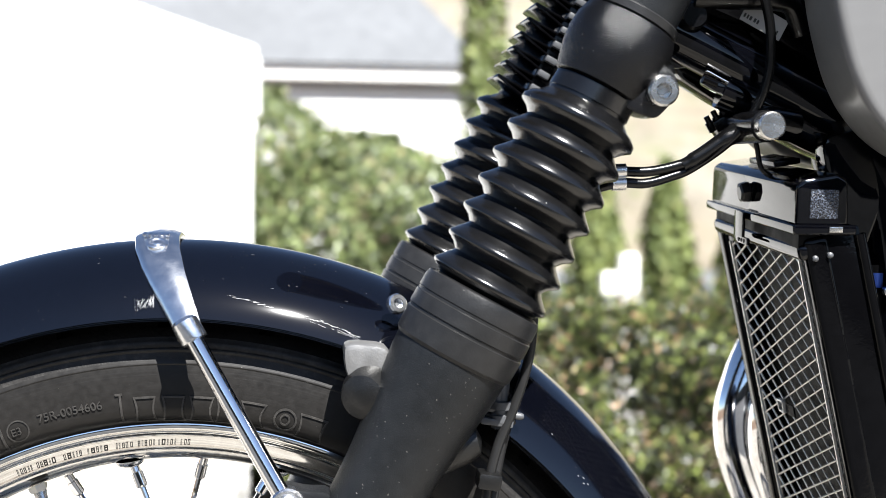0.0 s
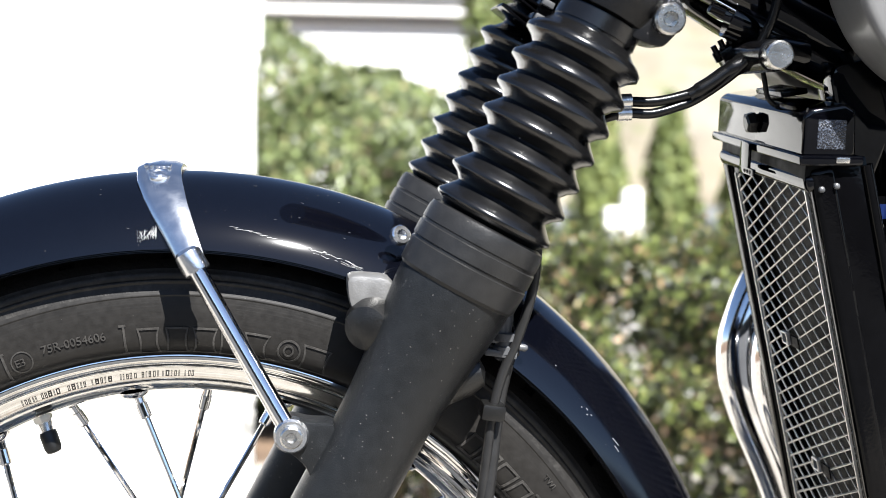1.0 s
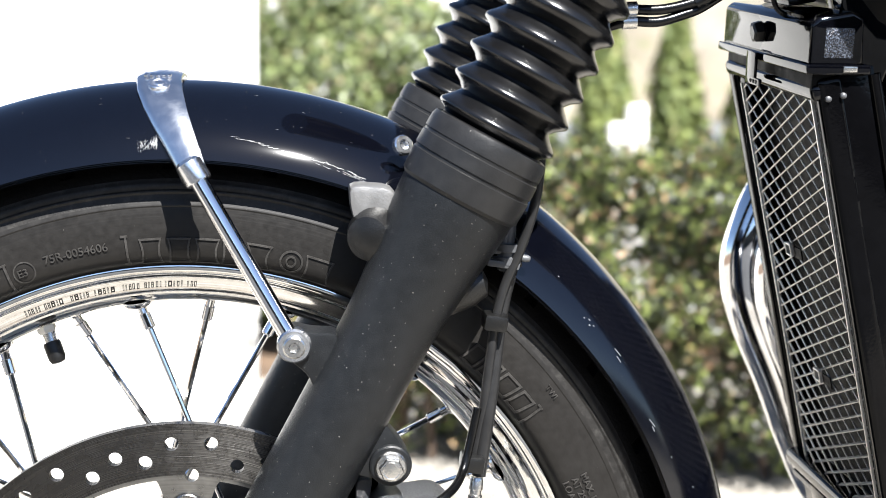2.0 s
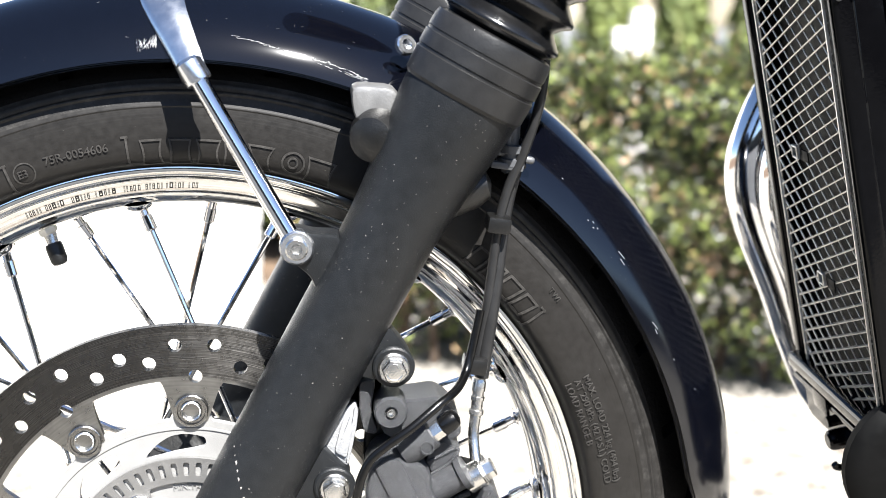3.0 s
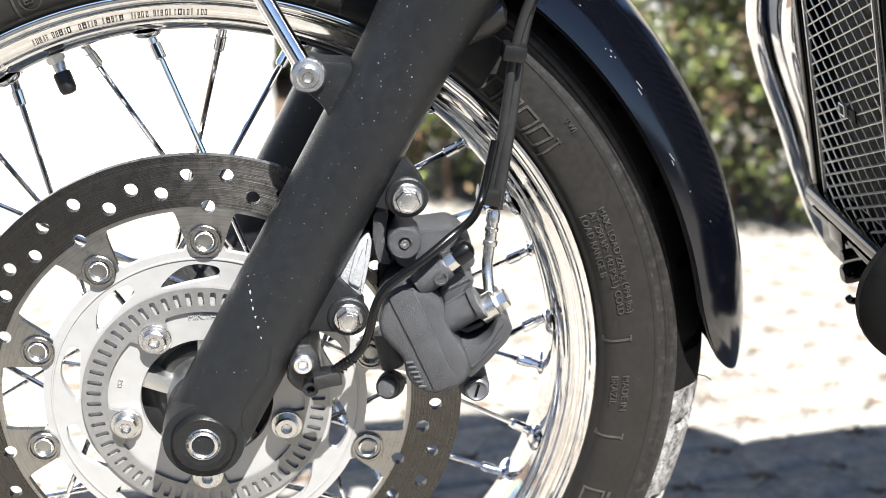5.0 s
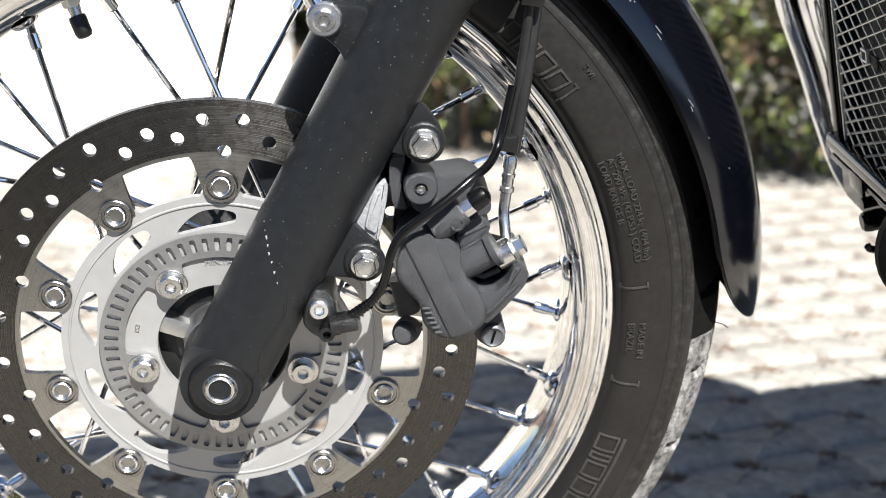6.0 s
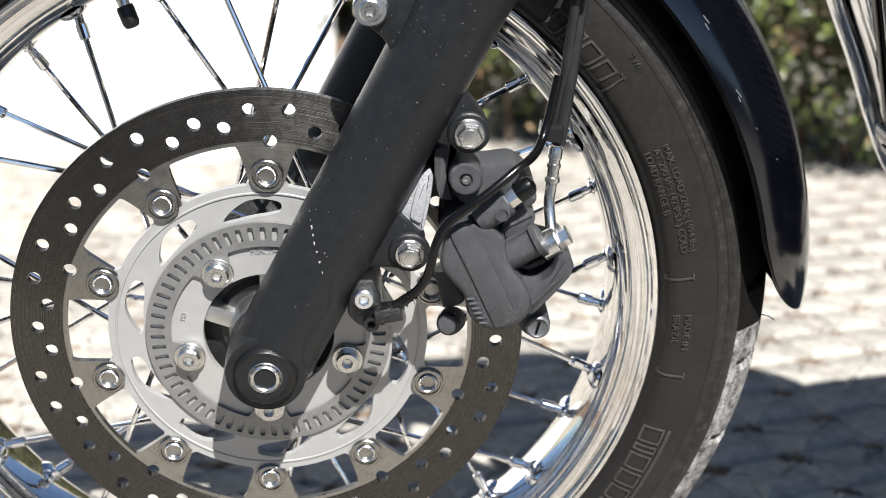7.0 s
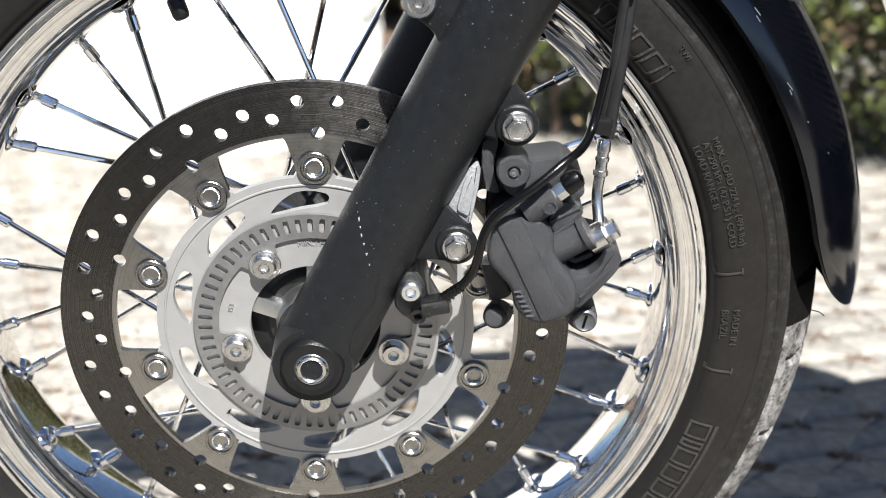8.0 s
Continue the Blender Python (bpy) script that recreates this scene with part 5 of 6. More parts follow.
        # black box in place of the shade beside the clip
        part("clip_gap_shade", box((0.001, 0.0125, 0.0075), RADM @ Matrix.Translation((0.0002, yc - 0.0115, zc - 0.0012)), 0.0003), CORE, radi)
    # top tank: bevelled box over a crimped lip, tilted a little down to the near side
    tm = Matrix.Translation((0.3525, (y0 + y1) / 2, 0.3720)) @ tilt
    sect = [(-0.0020, 0.0), (-0.0020, 0.0235), (0.0015, 0.0268), (0.0215, 0.0305), (0.0275, 0.0270), (0.0290, 0.0)]
    tb = bmesh.new()
    half = (y1 - y0) / 2
    a = [tb.verts.new(tm @ Vector((x, -half - 0.0005, z))) for x, z in sect]
    b = [tb.verts.new(tm @ Vector((x, half + 0.0005, z))) for x, z in sect]
    tb.faces.new(a)
    tb.faces.new(list(reversed(b)))
    for i in range(len(sect)):
        j = (i + 1) % len(sect)
        tb.faces.new((a[i], b[i], b[j], a[j]))
    bmesh.ops.recalc_face_normals(tb, faces=tb.faces)
    bmesh.ops.bevel(tb, geom=list(tb.edges), offset=0.0026, segments=3, affect="EDGES", profile=0.6)
    part("top_tank", tb, GLOSS, radi, "glossy black top tank")
    part("worn_panel", box((0.0165, 0.0012, 0.0165), tm @ Matrix.Translation((0.0140, -half - 0.0003, 0.0130)), 0.0005), WORN, radi, "chafed patch on the tank side")
    part("tank_lip", box((0.0370, y1 - y0 + 0.008, 0.0056), tm @ Matrix.Translation((0.0140, 0, -0.0015)), 0.0018, 3), GLOSS, radi)
    part("tank_gasket", box((0.0330, y1 - y0 - 0.004, 0.0120), tm @ Matrix.Translation((0.0175, 0, -0.0085)), 0.001), CORE, radi)
    part("crimp_tab", box((0.0080, 0.0015, 0.0032), tm @ Matrix.Translation((0.0200, -half - 0.0042, -0.0010)), 0.0005), STEEL, radi, "bright crimped tab")
    # the grille's hanger: a strap that dips over the lip; black discs paint the shade of its punched holes
    hang = bmesh.new()
    box((0.0022, 0.0165, 0.0190), tm @ Matrix.Translation((-0.0062, 0.0055, -0.0085)), 0.0009, 2, hang)
    box((0.0022, 0.0260, 0.0045), tm @ Matrix.Translation((-0.0064, 0.0000, -0.0165)), 0.0009, 2, hang)
    part("grille_hanger", hang, GLOSS, radi)
    for o in (-0.008, -0.003, 0.002):
        part("hole_shade", revolve([(0, 0.0013), (-0.0004, 0.0013), (-0.0004, 0.0001)], tm @ Vector((-0.0074, o, -0.0165)), (1, 0, 0.2), 10), CORE, radi)
    knob = revolve([(-0.0065, 0.0022), (-0.0065, 0.0045), (-0.0055, 0.0064), (-0.0010, 0.0072), (0.0, 0.0060), (0.001, 0.0058)], tm @ Vector((-0.0028, 0.0005, 0.0135)), Vector((1, 0, 0.15)), 6)
    part("tank_stud", knob, PLASTIC, radi, "black hexagon nut", sharp=30)
    # bracket on top with a hooked lead and two slots, their shade laid on as black pieces
    bracket_at = tm @ Matrix.Translation((0.0150, 0.0080, 0.0325)) @ pose(0, 0, 0, 0, -10, 0)
    part("top_bracket", box((0.0170, 0.0460, 0.0036), bracket_at, 0.0010), BLACK, radi)
    for o in (-0.010, 0.010):
        part("bracket_slot_shade", box((0.0060, 0.0110, 0.0006), bracket_at @ Matrix.Translation((0, o, 0.0018)), 0.0002), CORE, radi)
    # lower tank, its rubber mounting and stud
    low = bmesh.new()
    sect = [(0.0010, -0.2885), (0.0005, -0.3180), (0.0120, -0.3300), (0.0320, -0.3300), (0.0330, -0.2885)]
    a = [low.verts.new(RADM @ Vector((x, y0 + 0.004, z))) for x, z in sect]
    b = [low.verts.new(RADM @ Vector((x, y1 - 0.006, z))) for x, z in sect]
    low.faces.new(a)
    low.faces.new(list(reversed(b)))
    for i in range(len(sect)):
        j = (i + 1) % len(sect)
        low.faces.new((a[i], b[i], b[j], a[j]))
    bmesh.ops.recalc_face_normals(low, faces=low.faces)
    bmesh.ops.bevel(low, geom=list(low.edges), offset=0.0022, segments=2, affect="EDGES")
    part("lower_tank", low, GLOSS, radi, "glossy black lower tank")
    # black filler paints the shade between core and lower tank
    part("lower_gap_shade", box((0.0300, y1 - y0 - 0.006, 0.0080), RADM @ Matrix.Translation((0.0175, (y0 + y1) / 2, -0.2860)), 0.0005), CORE, radi)
    part("lower_lip", box((0.0380, y1 - y0 - 0.001, 0.0042), RADM @ Matrix.Translation((0.0150, (y0 + y1) / 2, -0.2905)), 0.0014, 3), GLOSS, radi)
    part("lower_hanger", box((0.0024, 0.0250, 0.0130), RADM @ Matrix.Translation((-0.0048, 0.0080, -0.2905)), 0.0010), GLOSS, radi)
    part("lower_mount", revolve([(-0.0095, 0.0003), (-0.0095, 0.0050), (-0.0080, 0.0066), (-0.0045, 0.0072), (0.0060, 0.0074)], RADM @ Vector((0.000, -0.0080, -0.3120)), Vector((1, 0, 0.25)), 20), MATTE, radi)
    part("lower_clip", revolve([(-0.006, 0.0018), (-0.006, 0.0038), (0.004, 0.0040)], RADM @ Vector((-0.002, -0.0070, -0.2990)), Vector((1, 0, 0.25)), 14), MATTE, radi)
    part("lower_stud", sweep(smooth_path([RADM @ Vector((0.014, 0.004, -0.334)), RADM @ Vector((0.006, 0.006, -0.341)), RADM @ Vector((0.000, 0.008, -0.341)), RADM @ Vector((-0.002, 0.008, -0.338))]), 0.0026, 10), MATTE, radi)
    return radi


radiator = build_radiator()


def build_frame():
    head = part("frame", revolve([(0.528, 0.028), (0.531, 0.031), (0.542, 0.031), (0.546, 0.029), (0.66, 0.029)], on_fork(0, 0, 0.063), UP, 40), GLOSS, bike, "gloss black tubular steel frame")
    tubes = {
        "top_tube": ([(0.285, -0.036, 0.4840), (0.306, -0.038, 0.4735), (0.375, -0.042, 0.4390), (0.460, -0.046, 0.3940), (0.540, -0.046, 0.3600), (0.75, -0.05, 0.36)], 0.0150),
        "lower_tube": ([(0.322, -0.042, 0.4470), (0.360, -0.045, 0.4310), (0.420, -0.048, 0.4020), (0.500, -0.052, 0.3640)], 0.0120),
        "down_tube": ([(0.400, -0.052, 0.430), (0.415, -0.060, 0.380), (0.425, -0.066, 0.30), (0.440, -0.070, 0.15), (0.47, -0.072, -0.02), (0.60, -0.072, -0.06)], 0.0155),
        "far_tube": ([(0.31, 0.03, 0.48), (0.44, 0.04, 0.41), (0.52, 0.045, 0.36)], 0.0170),
        "far_down_tube": ([(0.425, 0.052, 0.43), (0.470, 0.066, 0.30), (0.525, 0.070, 0.15), (0.565, 0.072, -0.02), (0.63, 0.072, -0.06)], 0.0155),
    }
    for name, (pts, r) in tubes.items():
        part(name, sweep(smooth_path(pts), r, 20), GLOSS, head)
    part("gusset", block([(0.300, 0.470), (0.330, 0.500), (0.400, 0.470), (0.470, 0.420), (0.470, 0.395), (0.400, 0.405), (0.335, 0.437), (0.304, 0.455)], -0.012, 0.012, 0.002), GLOSS, head)
    part("bracket_plate", block([(0.3078, 0.4530), (0.3130, 0.4530), (0.3390, 0.4400), (0.3385, 0.4375), (0.3240, 0.4418), (0.3140, 0.4455), (0.3078, 0.4490)], -0.052, -0.044, 0.0008), GLOSS, head)
    part("bracket_edge", box((0.034, 0.0030, 0.0009), Matrix.Translation((0.3245, -0.0520, 0.4492)) @ Matrix.Rotation(radians(26.4), 4, "Y"), 0.0004), POLISHED, head, "polished bracket edge")
    part("head_plate", block([(0.280, 0.505), (0.286, 0.458), (0.306, 0.4600), (0.338, 0.4440), (0.362, 0.450), (0.332, 0.492)], -0.034, -0.026, 0.001), GLOSS, head)
    part("bracket_screw", revolve([(0, 0.0032), (0.009, 0.0032)], (0.3080, -0.050, 0.4525), (1, 0, -0.4), 16), MATTE, head)
    part("head_plug", revolve([(-0.058, 0.002), (-0.058, 0.0070), (-0.056, 0.0085), (-0.030, 0.0085)], (0.3000, 0, 0.4885), (0, 1, 0), 28), BLACK, head)
    part("mount_lug", revolve([(-0.088, 0.008), (-0.088, 0.0092), (-0.030, 0.0098)], (0.334, 0, 0.424), (0, 1, 0), 28), BLACK, head)
    bolt = part("tank_mount_bolt", revolve([(-0.0985, 0.001), (-0.0985, 0.0070), (-0.0975, 0.0080), (-0.090, 0.0082), (-0.088, 0.0080)], (0.334, 0, 0.424), (0, 1, 0), 32), STEEL, head, "large round bright steel bolt head")
    part("mount_arm", sweep([(0.334, -0.062, 0.424), (0.346, -0.060, 0.4270), (0.362, -0.056, 0.4250)], 0.0095, 16), GLOSS, head)
    part("mount_plate", block([(0.372, 0.418), (0.400, 0.425), (0.410, 0.380), (0.398, 0.345), (0.382, 0.372)], -0.074, -0.058, 0.002), GLOSS, head)
    part("plug_bolt", revolve([(-0.110, 0.003), (-0.110, 0.0068), (-0.107, 0.0085), (-0.090, 0.0085)], (0.401, 0, 0.424), (0, 1, 0), 28), BLACK, head)
    part("head_cover", block([(0.285, 0.505), (0.300, 0.600), (0.490, 0.600), (0.500, 0.470), (0.470, 0.405), (0.365, 0.455)], 0.000, 0.060, 0.004), BLACK, head)
    part("wiring_cover", block([(0.300, 0.500), (0.318, 0.580), (0.400, 0.580), (0.450, 0.470), (0.440, 0.430), (0.350, 0.480)], -0.040, -0.004, 0.006), BLACK, head)
    part("wiring_loom", sweep(smooth_path([(0.300, -0.056, 0.4990), (0.325, -0.058, 0.4985), (0.345, -0.058, 0.4985), (0.358, -0.056, 0.4950), (0.366, -0.052, 0.4800)]), 0.0066, 14), HOSE, head)
    # label with illegible print
    lab = part("sticker", box((0.027, 0.0006, 0.0125), Matrix.Translation((0.3425, -0.0545, 0.4866)) @ Matrix.Rotation(radians(27), 4, "Y"), 0.0), PAPER, head, "white paper label with small black print")
    for k, (w, o) in enumerate(((0.0012, -0.0118), (0.0010, -0.0098), (0.0014, -0.0078), (0.0014, -0.0050), (0.0012, -0.0030), (0.0014, 0.0040), (0.0012, 0.0060), (0.0014, 0.0080), (0.0010, 0.0100))):
        part("print_bar", box((w, 0.0004, 0.0024), Matrix.Translation((0.3425, -0.0550, 0.4866)) @ Matrix.Rotation(radians(27), 4, "Y") @ Matrix.Translation((o, 0, -0.0028))), INK, head)
    return head


frame_part = build_frame()


def build_hoses():
    a = [(0.215, -0.020, 0.380), (0.241, -0.055, 0.3865), (0.256, -0.062, 0.3905), (0.272, -0.062, 0.3905), (0.287, -0.060, 0.3945), (0.300, -0.060, 0.4000), (0.321, -0.064, 0.4160), (0.333, -0.070, 0.4330), (0.3395, -0.074, 0.4550), (0.3390, -0.076, 0.478), (0.3340, -0.078, 0.498), (0.322, -0.080, 0.54)]
    h = part("front_brake_hose", sweep(smooth_path(a), 0.0029, 14), HOSE, bike, "pair of black rubber hoses joined by metal clips")
    b = [(0.215, -0.010, 0.390), (0.240, -0.050, 0.3965), (0.256, -0.060, 0.3972), (0.272, -0.062, 0.3972), (0.287, -0.061, 0.4000), (0.302, -0.061, 0.4055), (0.318, -0.060, 0.418), (0.332, -0.055, 0.428)]
    part("hose_branch", sweep(smooth_path(b), 0.0030, 14), HOSE, h)
    part("hose_sleeve", sweep(smooth_path([(0.294, -0.061, 0.4010), (0.305, -0.062, 0.4075), (0.318, -0.062, 0.4165), (0.332, -0.062, 0.4225)]), [0.0038] * 4 + [0.0045] * 12 + [0.0052] * 9, 16), HOSE, h)
    for dz in (0.3903, 0.3975):
        part("hose_band", revolve([(-0.004, 0.0034), (-0.004, 0.0042), (0.004, 0.0042), (0.004, 0.0034)], (0.2560, -0.0615, dz), Vector((1, 0, 0.05)), 18), STEEL, h, "crimped steel hose clip")
    part("bleed_block", box((0.016, 0.014, 0.010), Matrix.Translation((0.328, -0.03, 0.427)) @ Matrix.Rotation(radians(-35), 4, "Y"), 0.001), BLACK, h)
    for k in range(3):
        part("terminal", revolve([(0, 0.0028), (0.006, 0.0028), (0.0062, 0.0018), (0.010, 0.0018)], (0.321 + 0.004 * k, -0.032, 0.422 + 0.0035 * k), Vector((-0.5, 0, 0.87)), 10), BLACK, h)
    part("lead", sweep(smooth_path([(0.338, -0.04, 0.430), (0.343, -0.045, 0.415), (0.347, -0.045, 0.400), (0.356, -0.045, 0.395), (0.366, -0.045, 0.398)]), 0.0016, 8), HOSE, h)
    return h


hoses = build_hoses()


def build_regulator():
    """Finned regulator between the fork legs."""
    rot = Matrix.Rotation(RAKE, 4, "Y")
    c = on_fork(0.535, 0.062, 0.0, 0.004)
    reg = part("voltage_regulator", box((0.030, 0.050, 0.085), Matrix.Translation(c) @ rot, 0.003), BLACK, bike, "black finned voltage regulator between the fork legs")
    for k in range(9):
        for o in (-0.0014, 0.0018):
            part("fin", box((0.032 - abs(o), 0.052, 0.0018), Matrix.Translation(c) @ rot @ Matrix.Translation((-0.0205, 0, -0.041 + 0.0104 * k + o)) @ Matrix.Rotation(radians(6 - 3000 * o), 4, "Y"), 0.0007), MATTE, reg)
        part("fin_lug", box((0.008, 0.006, 0.0040), Matrix.Translation(c) @ rot @ Matrix.Translation((-0.010, -0.0290, -0.036 + 0.0104 * k)), 0.0008), GREYP, reg)
    part("reg_plug", box((0.020, 0.012, 0.040), Matrix.Translation(c) @ rot @ Matrix.Translation((0.006, -0.030, 0)), 0.002), PLASTIC, reg)
    return reg


regulator = build_regulator()


def build_tank():
    """Side panels that hang over the frame, and the body between them."""
    out = [(0.350, 0.530), (0.356, 0.490), (0.361, 0.470), (0.367, 0.451), (0.376, 0.434), (0.388, 0.420), (0.404, 0.408), (0.45, 0.388), (0.55, 0.372), (0.72, 0.40), (0.77, 0.46), (0.74, 0.58), (0.66, 0.64), (0.46, 0.64), (0.374, 0.59)]
    bm = block(out, -0.128, -0.080, 0.006, 3, 0.4, 4)
    block([(0.38, 0.42), (0.44, 0.395), (0.60, 0.40), (0.64, 0.44), (0.60, 0.50), (0.42, 0.52)], 0.080, 0.128, 0.006, 3, 0.4, 4, bm)
    block([(0.47, 0.50), (0.50, 0.46), (0.74, 0.43), (0.775, 0.48), (0.72, 0.61), (0.64, 0.66), (0.52, 0.66)], -0.0805, 0.040, 0.004, 3, 0.3, 2, bm)
    block([(0.44, 0.50), (0.50, 0.42), (0.64, 0.42), (0.66, 0.47), (0.58, 0.56), (0.48, 0.58)], 0.0395, 0.0805, 0.004, 3, 0.3, 2, bm)
    return part("fuel_tank", bm, TANK, bike, "pale silver painted fuel tank", sharp=60)


tank = build_tank()
# seat and side covers, known by their shadow
part("seat", block([(0.70, 0.33), (0.75, 0.385), (0.97, 0.455), (1.25, 0.47), (1.25, 0.38), (0.75, 0.30)], -0.10, 0.10, 0.01, 3, 0.3, 3), HOSE, bike, "black seat")
part("side_cover", block([(0.70, 0.05), (0.70, 0.34), (1.05, 0.40), (1.15, 0.10)], -0.09, 0.09, 0.01, 3, 0.3, 3), GLOSS, bike)


def build_engine():
    eng = part("engine", box((0.25, 0.26, 0.30), pose(0.705, 0, 0.06), 0.03, 3), MATTE, bike, "black engine with chrome exhaust headers")
    for k in range(9):
        part("cooling_fin", box((0.24, 0.26, 0.004), pose(0.60, 0, 0.215 + 0.014 * k), 0.0015), BLACK, eng)
    part("cylinder", box((0.20, 0.22, 0.16), pose(0.60, 0, 0.27), 0.01), GLOSS, eng)
    sump = revolve([(-0.096, 0.012), (-0.0955, 0.034), (-0.093, 0.0415), (-0.088, 0.0454), (-0.082, 0.0454), (-0.076, 0.040), (-0.070, 0.02)], (0.440, 0, 0.071), (0, 1, 0), 40)
    part("sump", sump, CORE, eng)
    part("drain_pipe", revolve([(-0.098, 0.02), (-0.095, 0.026), (-0.07, 0.026)], (0.560, 0, 0.03), (0, 1, 0), 24), PLASTIC, eng)
    for y, o, name in ((0.120, 0.0, "exhaust_header"), (0.085, 0.014, "exhaust_header")):
        path = [(0.56 + o, y - 0.05, 0.285), (0.47 + o, y - 0.02, 0.300), (0.418 + o, y, 0.275), (0.397 + o, y, 0.235), (0.3945 + o, y, 0.205), (0.403 + o, y, 0.175), (0.424 + o, y, 0.130), (0.443 + o, y, 0.085), (0.464 + o, y, 0.045), (0.500 + o, y, 0.012), (0.56 + o, y, -0.025), (0.66 + o, y, -0.06), (0.9 + o, y + 0.02, -0.10)]
        part(name, sweep(smooth_path(path), 0.0195, 32), CHROME, eng, "chrome exhaust header pipe")
    part("coolant_union", revolve([(-0.004, 0.0070), (-0.004, 0.0088), (0.0045, 0.0088), (0.0045, 0.0070)], (0.4045, -0.070, 0.3360), (0.05, 0, 1), 24), BLUE, eng, "blue anodised union")
    part("union_bolt", revolve([(0, 0.0030), (0.004, 0.0030), (0.005, 0.001)], (0.4125, -0.078, 0.3300), (0, -1, 0), 14), STEEL, eng)
    part("water_hose", sweep(smooth_path([(0.4045, -0.070, 0.345), (0.4050, -0.070, 0.330), (0.4060, -0.070, 0.30), (0.4080, -0.071, 0.27), (0.430, -0.080, 0.24), (0.47, -0.09, 0.2)]), 0.0078, 18), MATTE, eng)
    # headlamp above the view, known by its shadow
    part("headlamp", revolve([(-0.02, 0.03), (-0.02, 0.088), (0.02, 0.088), (0.08, 0.07), (0.12, 0.035)], (0.150, 0, 0.645), (1, 0, 0), 40), GLOSS, bike, "black headlamp shell")
    return eng


engine = build_engine()


# ---- ground, wall, hedge, distance ----
def quad_mesh(name, verts, faces, mat, smooth=False):
    me = bpy.data.meshes.new(name)
    me.from_pydata(verts, [], faces)
    me.materials.append(mat)
    me.update()
    return me


ground = tagged(new("ground", quad_mesh("ground", [(-1500, -1500, -0.018), (1500, -1500, -0.018), (1500, 1500, -0.018), (-1500, 1500, -0.018)], [(0, 1, 2, 3)], SOIL)), "sandy soil in the joints of the paving", "ground", kind="structure")


# out of view: dark ground added so that the black parts reflect little light
road = tagged(new("road", quad_mesh("road", [(-60, -14, -0.010), (60, -14, -0.010), (60, -0.62, -0.010), (-60, -0.62, -0.010)], [(0, 1, 2, 3)], DRIVE)), "unseen dark asphalt added beside the motorcycle to darken its reflections", "road", kind="structure")


# an unseen dark wall, added behind the camera to cut sky light and darken reflections
south = box((26.0, 0.30, 1.1), pose(1.0, -5.4, 0.53), 0.01)
tagged(new("unseen_backing_wall", finish(south, "unseen_backing_wall", BACKING)), "unseen dark wall added behind the camera to darken reflections", "wall", kind="structure")


def leaf_cloud(name, centres, normals, size, mat, rng, fold=0.35):
    """Many small folded leaves: two triangles pairs each, from arrays of places and outward ways."""
    n = len(centres)
    size = size * (0.6 + 0.8 * rng.random((n, 1)))
    nrm = normals + rng.normal(0, 0.75, (n, 3))
    nrm /= np.linalg.norm(nrm, axis=1, keepdims=True) + 1e-9
    tmp = rng.normal(0, 1, (n, 3))
    a = np.cross(nrm, tmp)
    a /= np.linalg.norm(a, axis=1, keepdims=True) + 1e-9
    b = np.cross(nrm, a)
    p0 = centres - a * size
    p1 = centres + b * size * 0.48 + nrm * size * fold * 0.5
    p2 = centres + a * size
    p3 = centres - b * size * 0.48 + nrm * size * fold * 0.5
    v = np.stack([p0, p1, p2, p3], axis=1).reshape(-1, 3)
    me = bpy.data.meshes.new(name)
    idx = np.arange(n)[:, None] * 4
    f = np.concatenate([idx + np.array([[0, 1, 2]]), idx + np.array([[0, 2, 3]])], axis=0)
    me.from_pydata(v.tolist(), [], f.tolist())
    me.materials.append(mat)
    return me


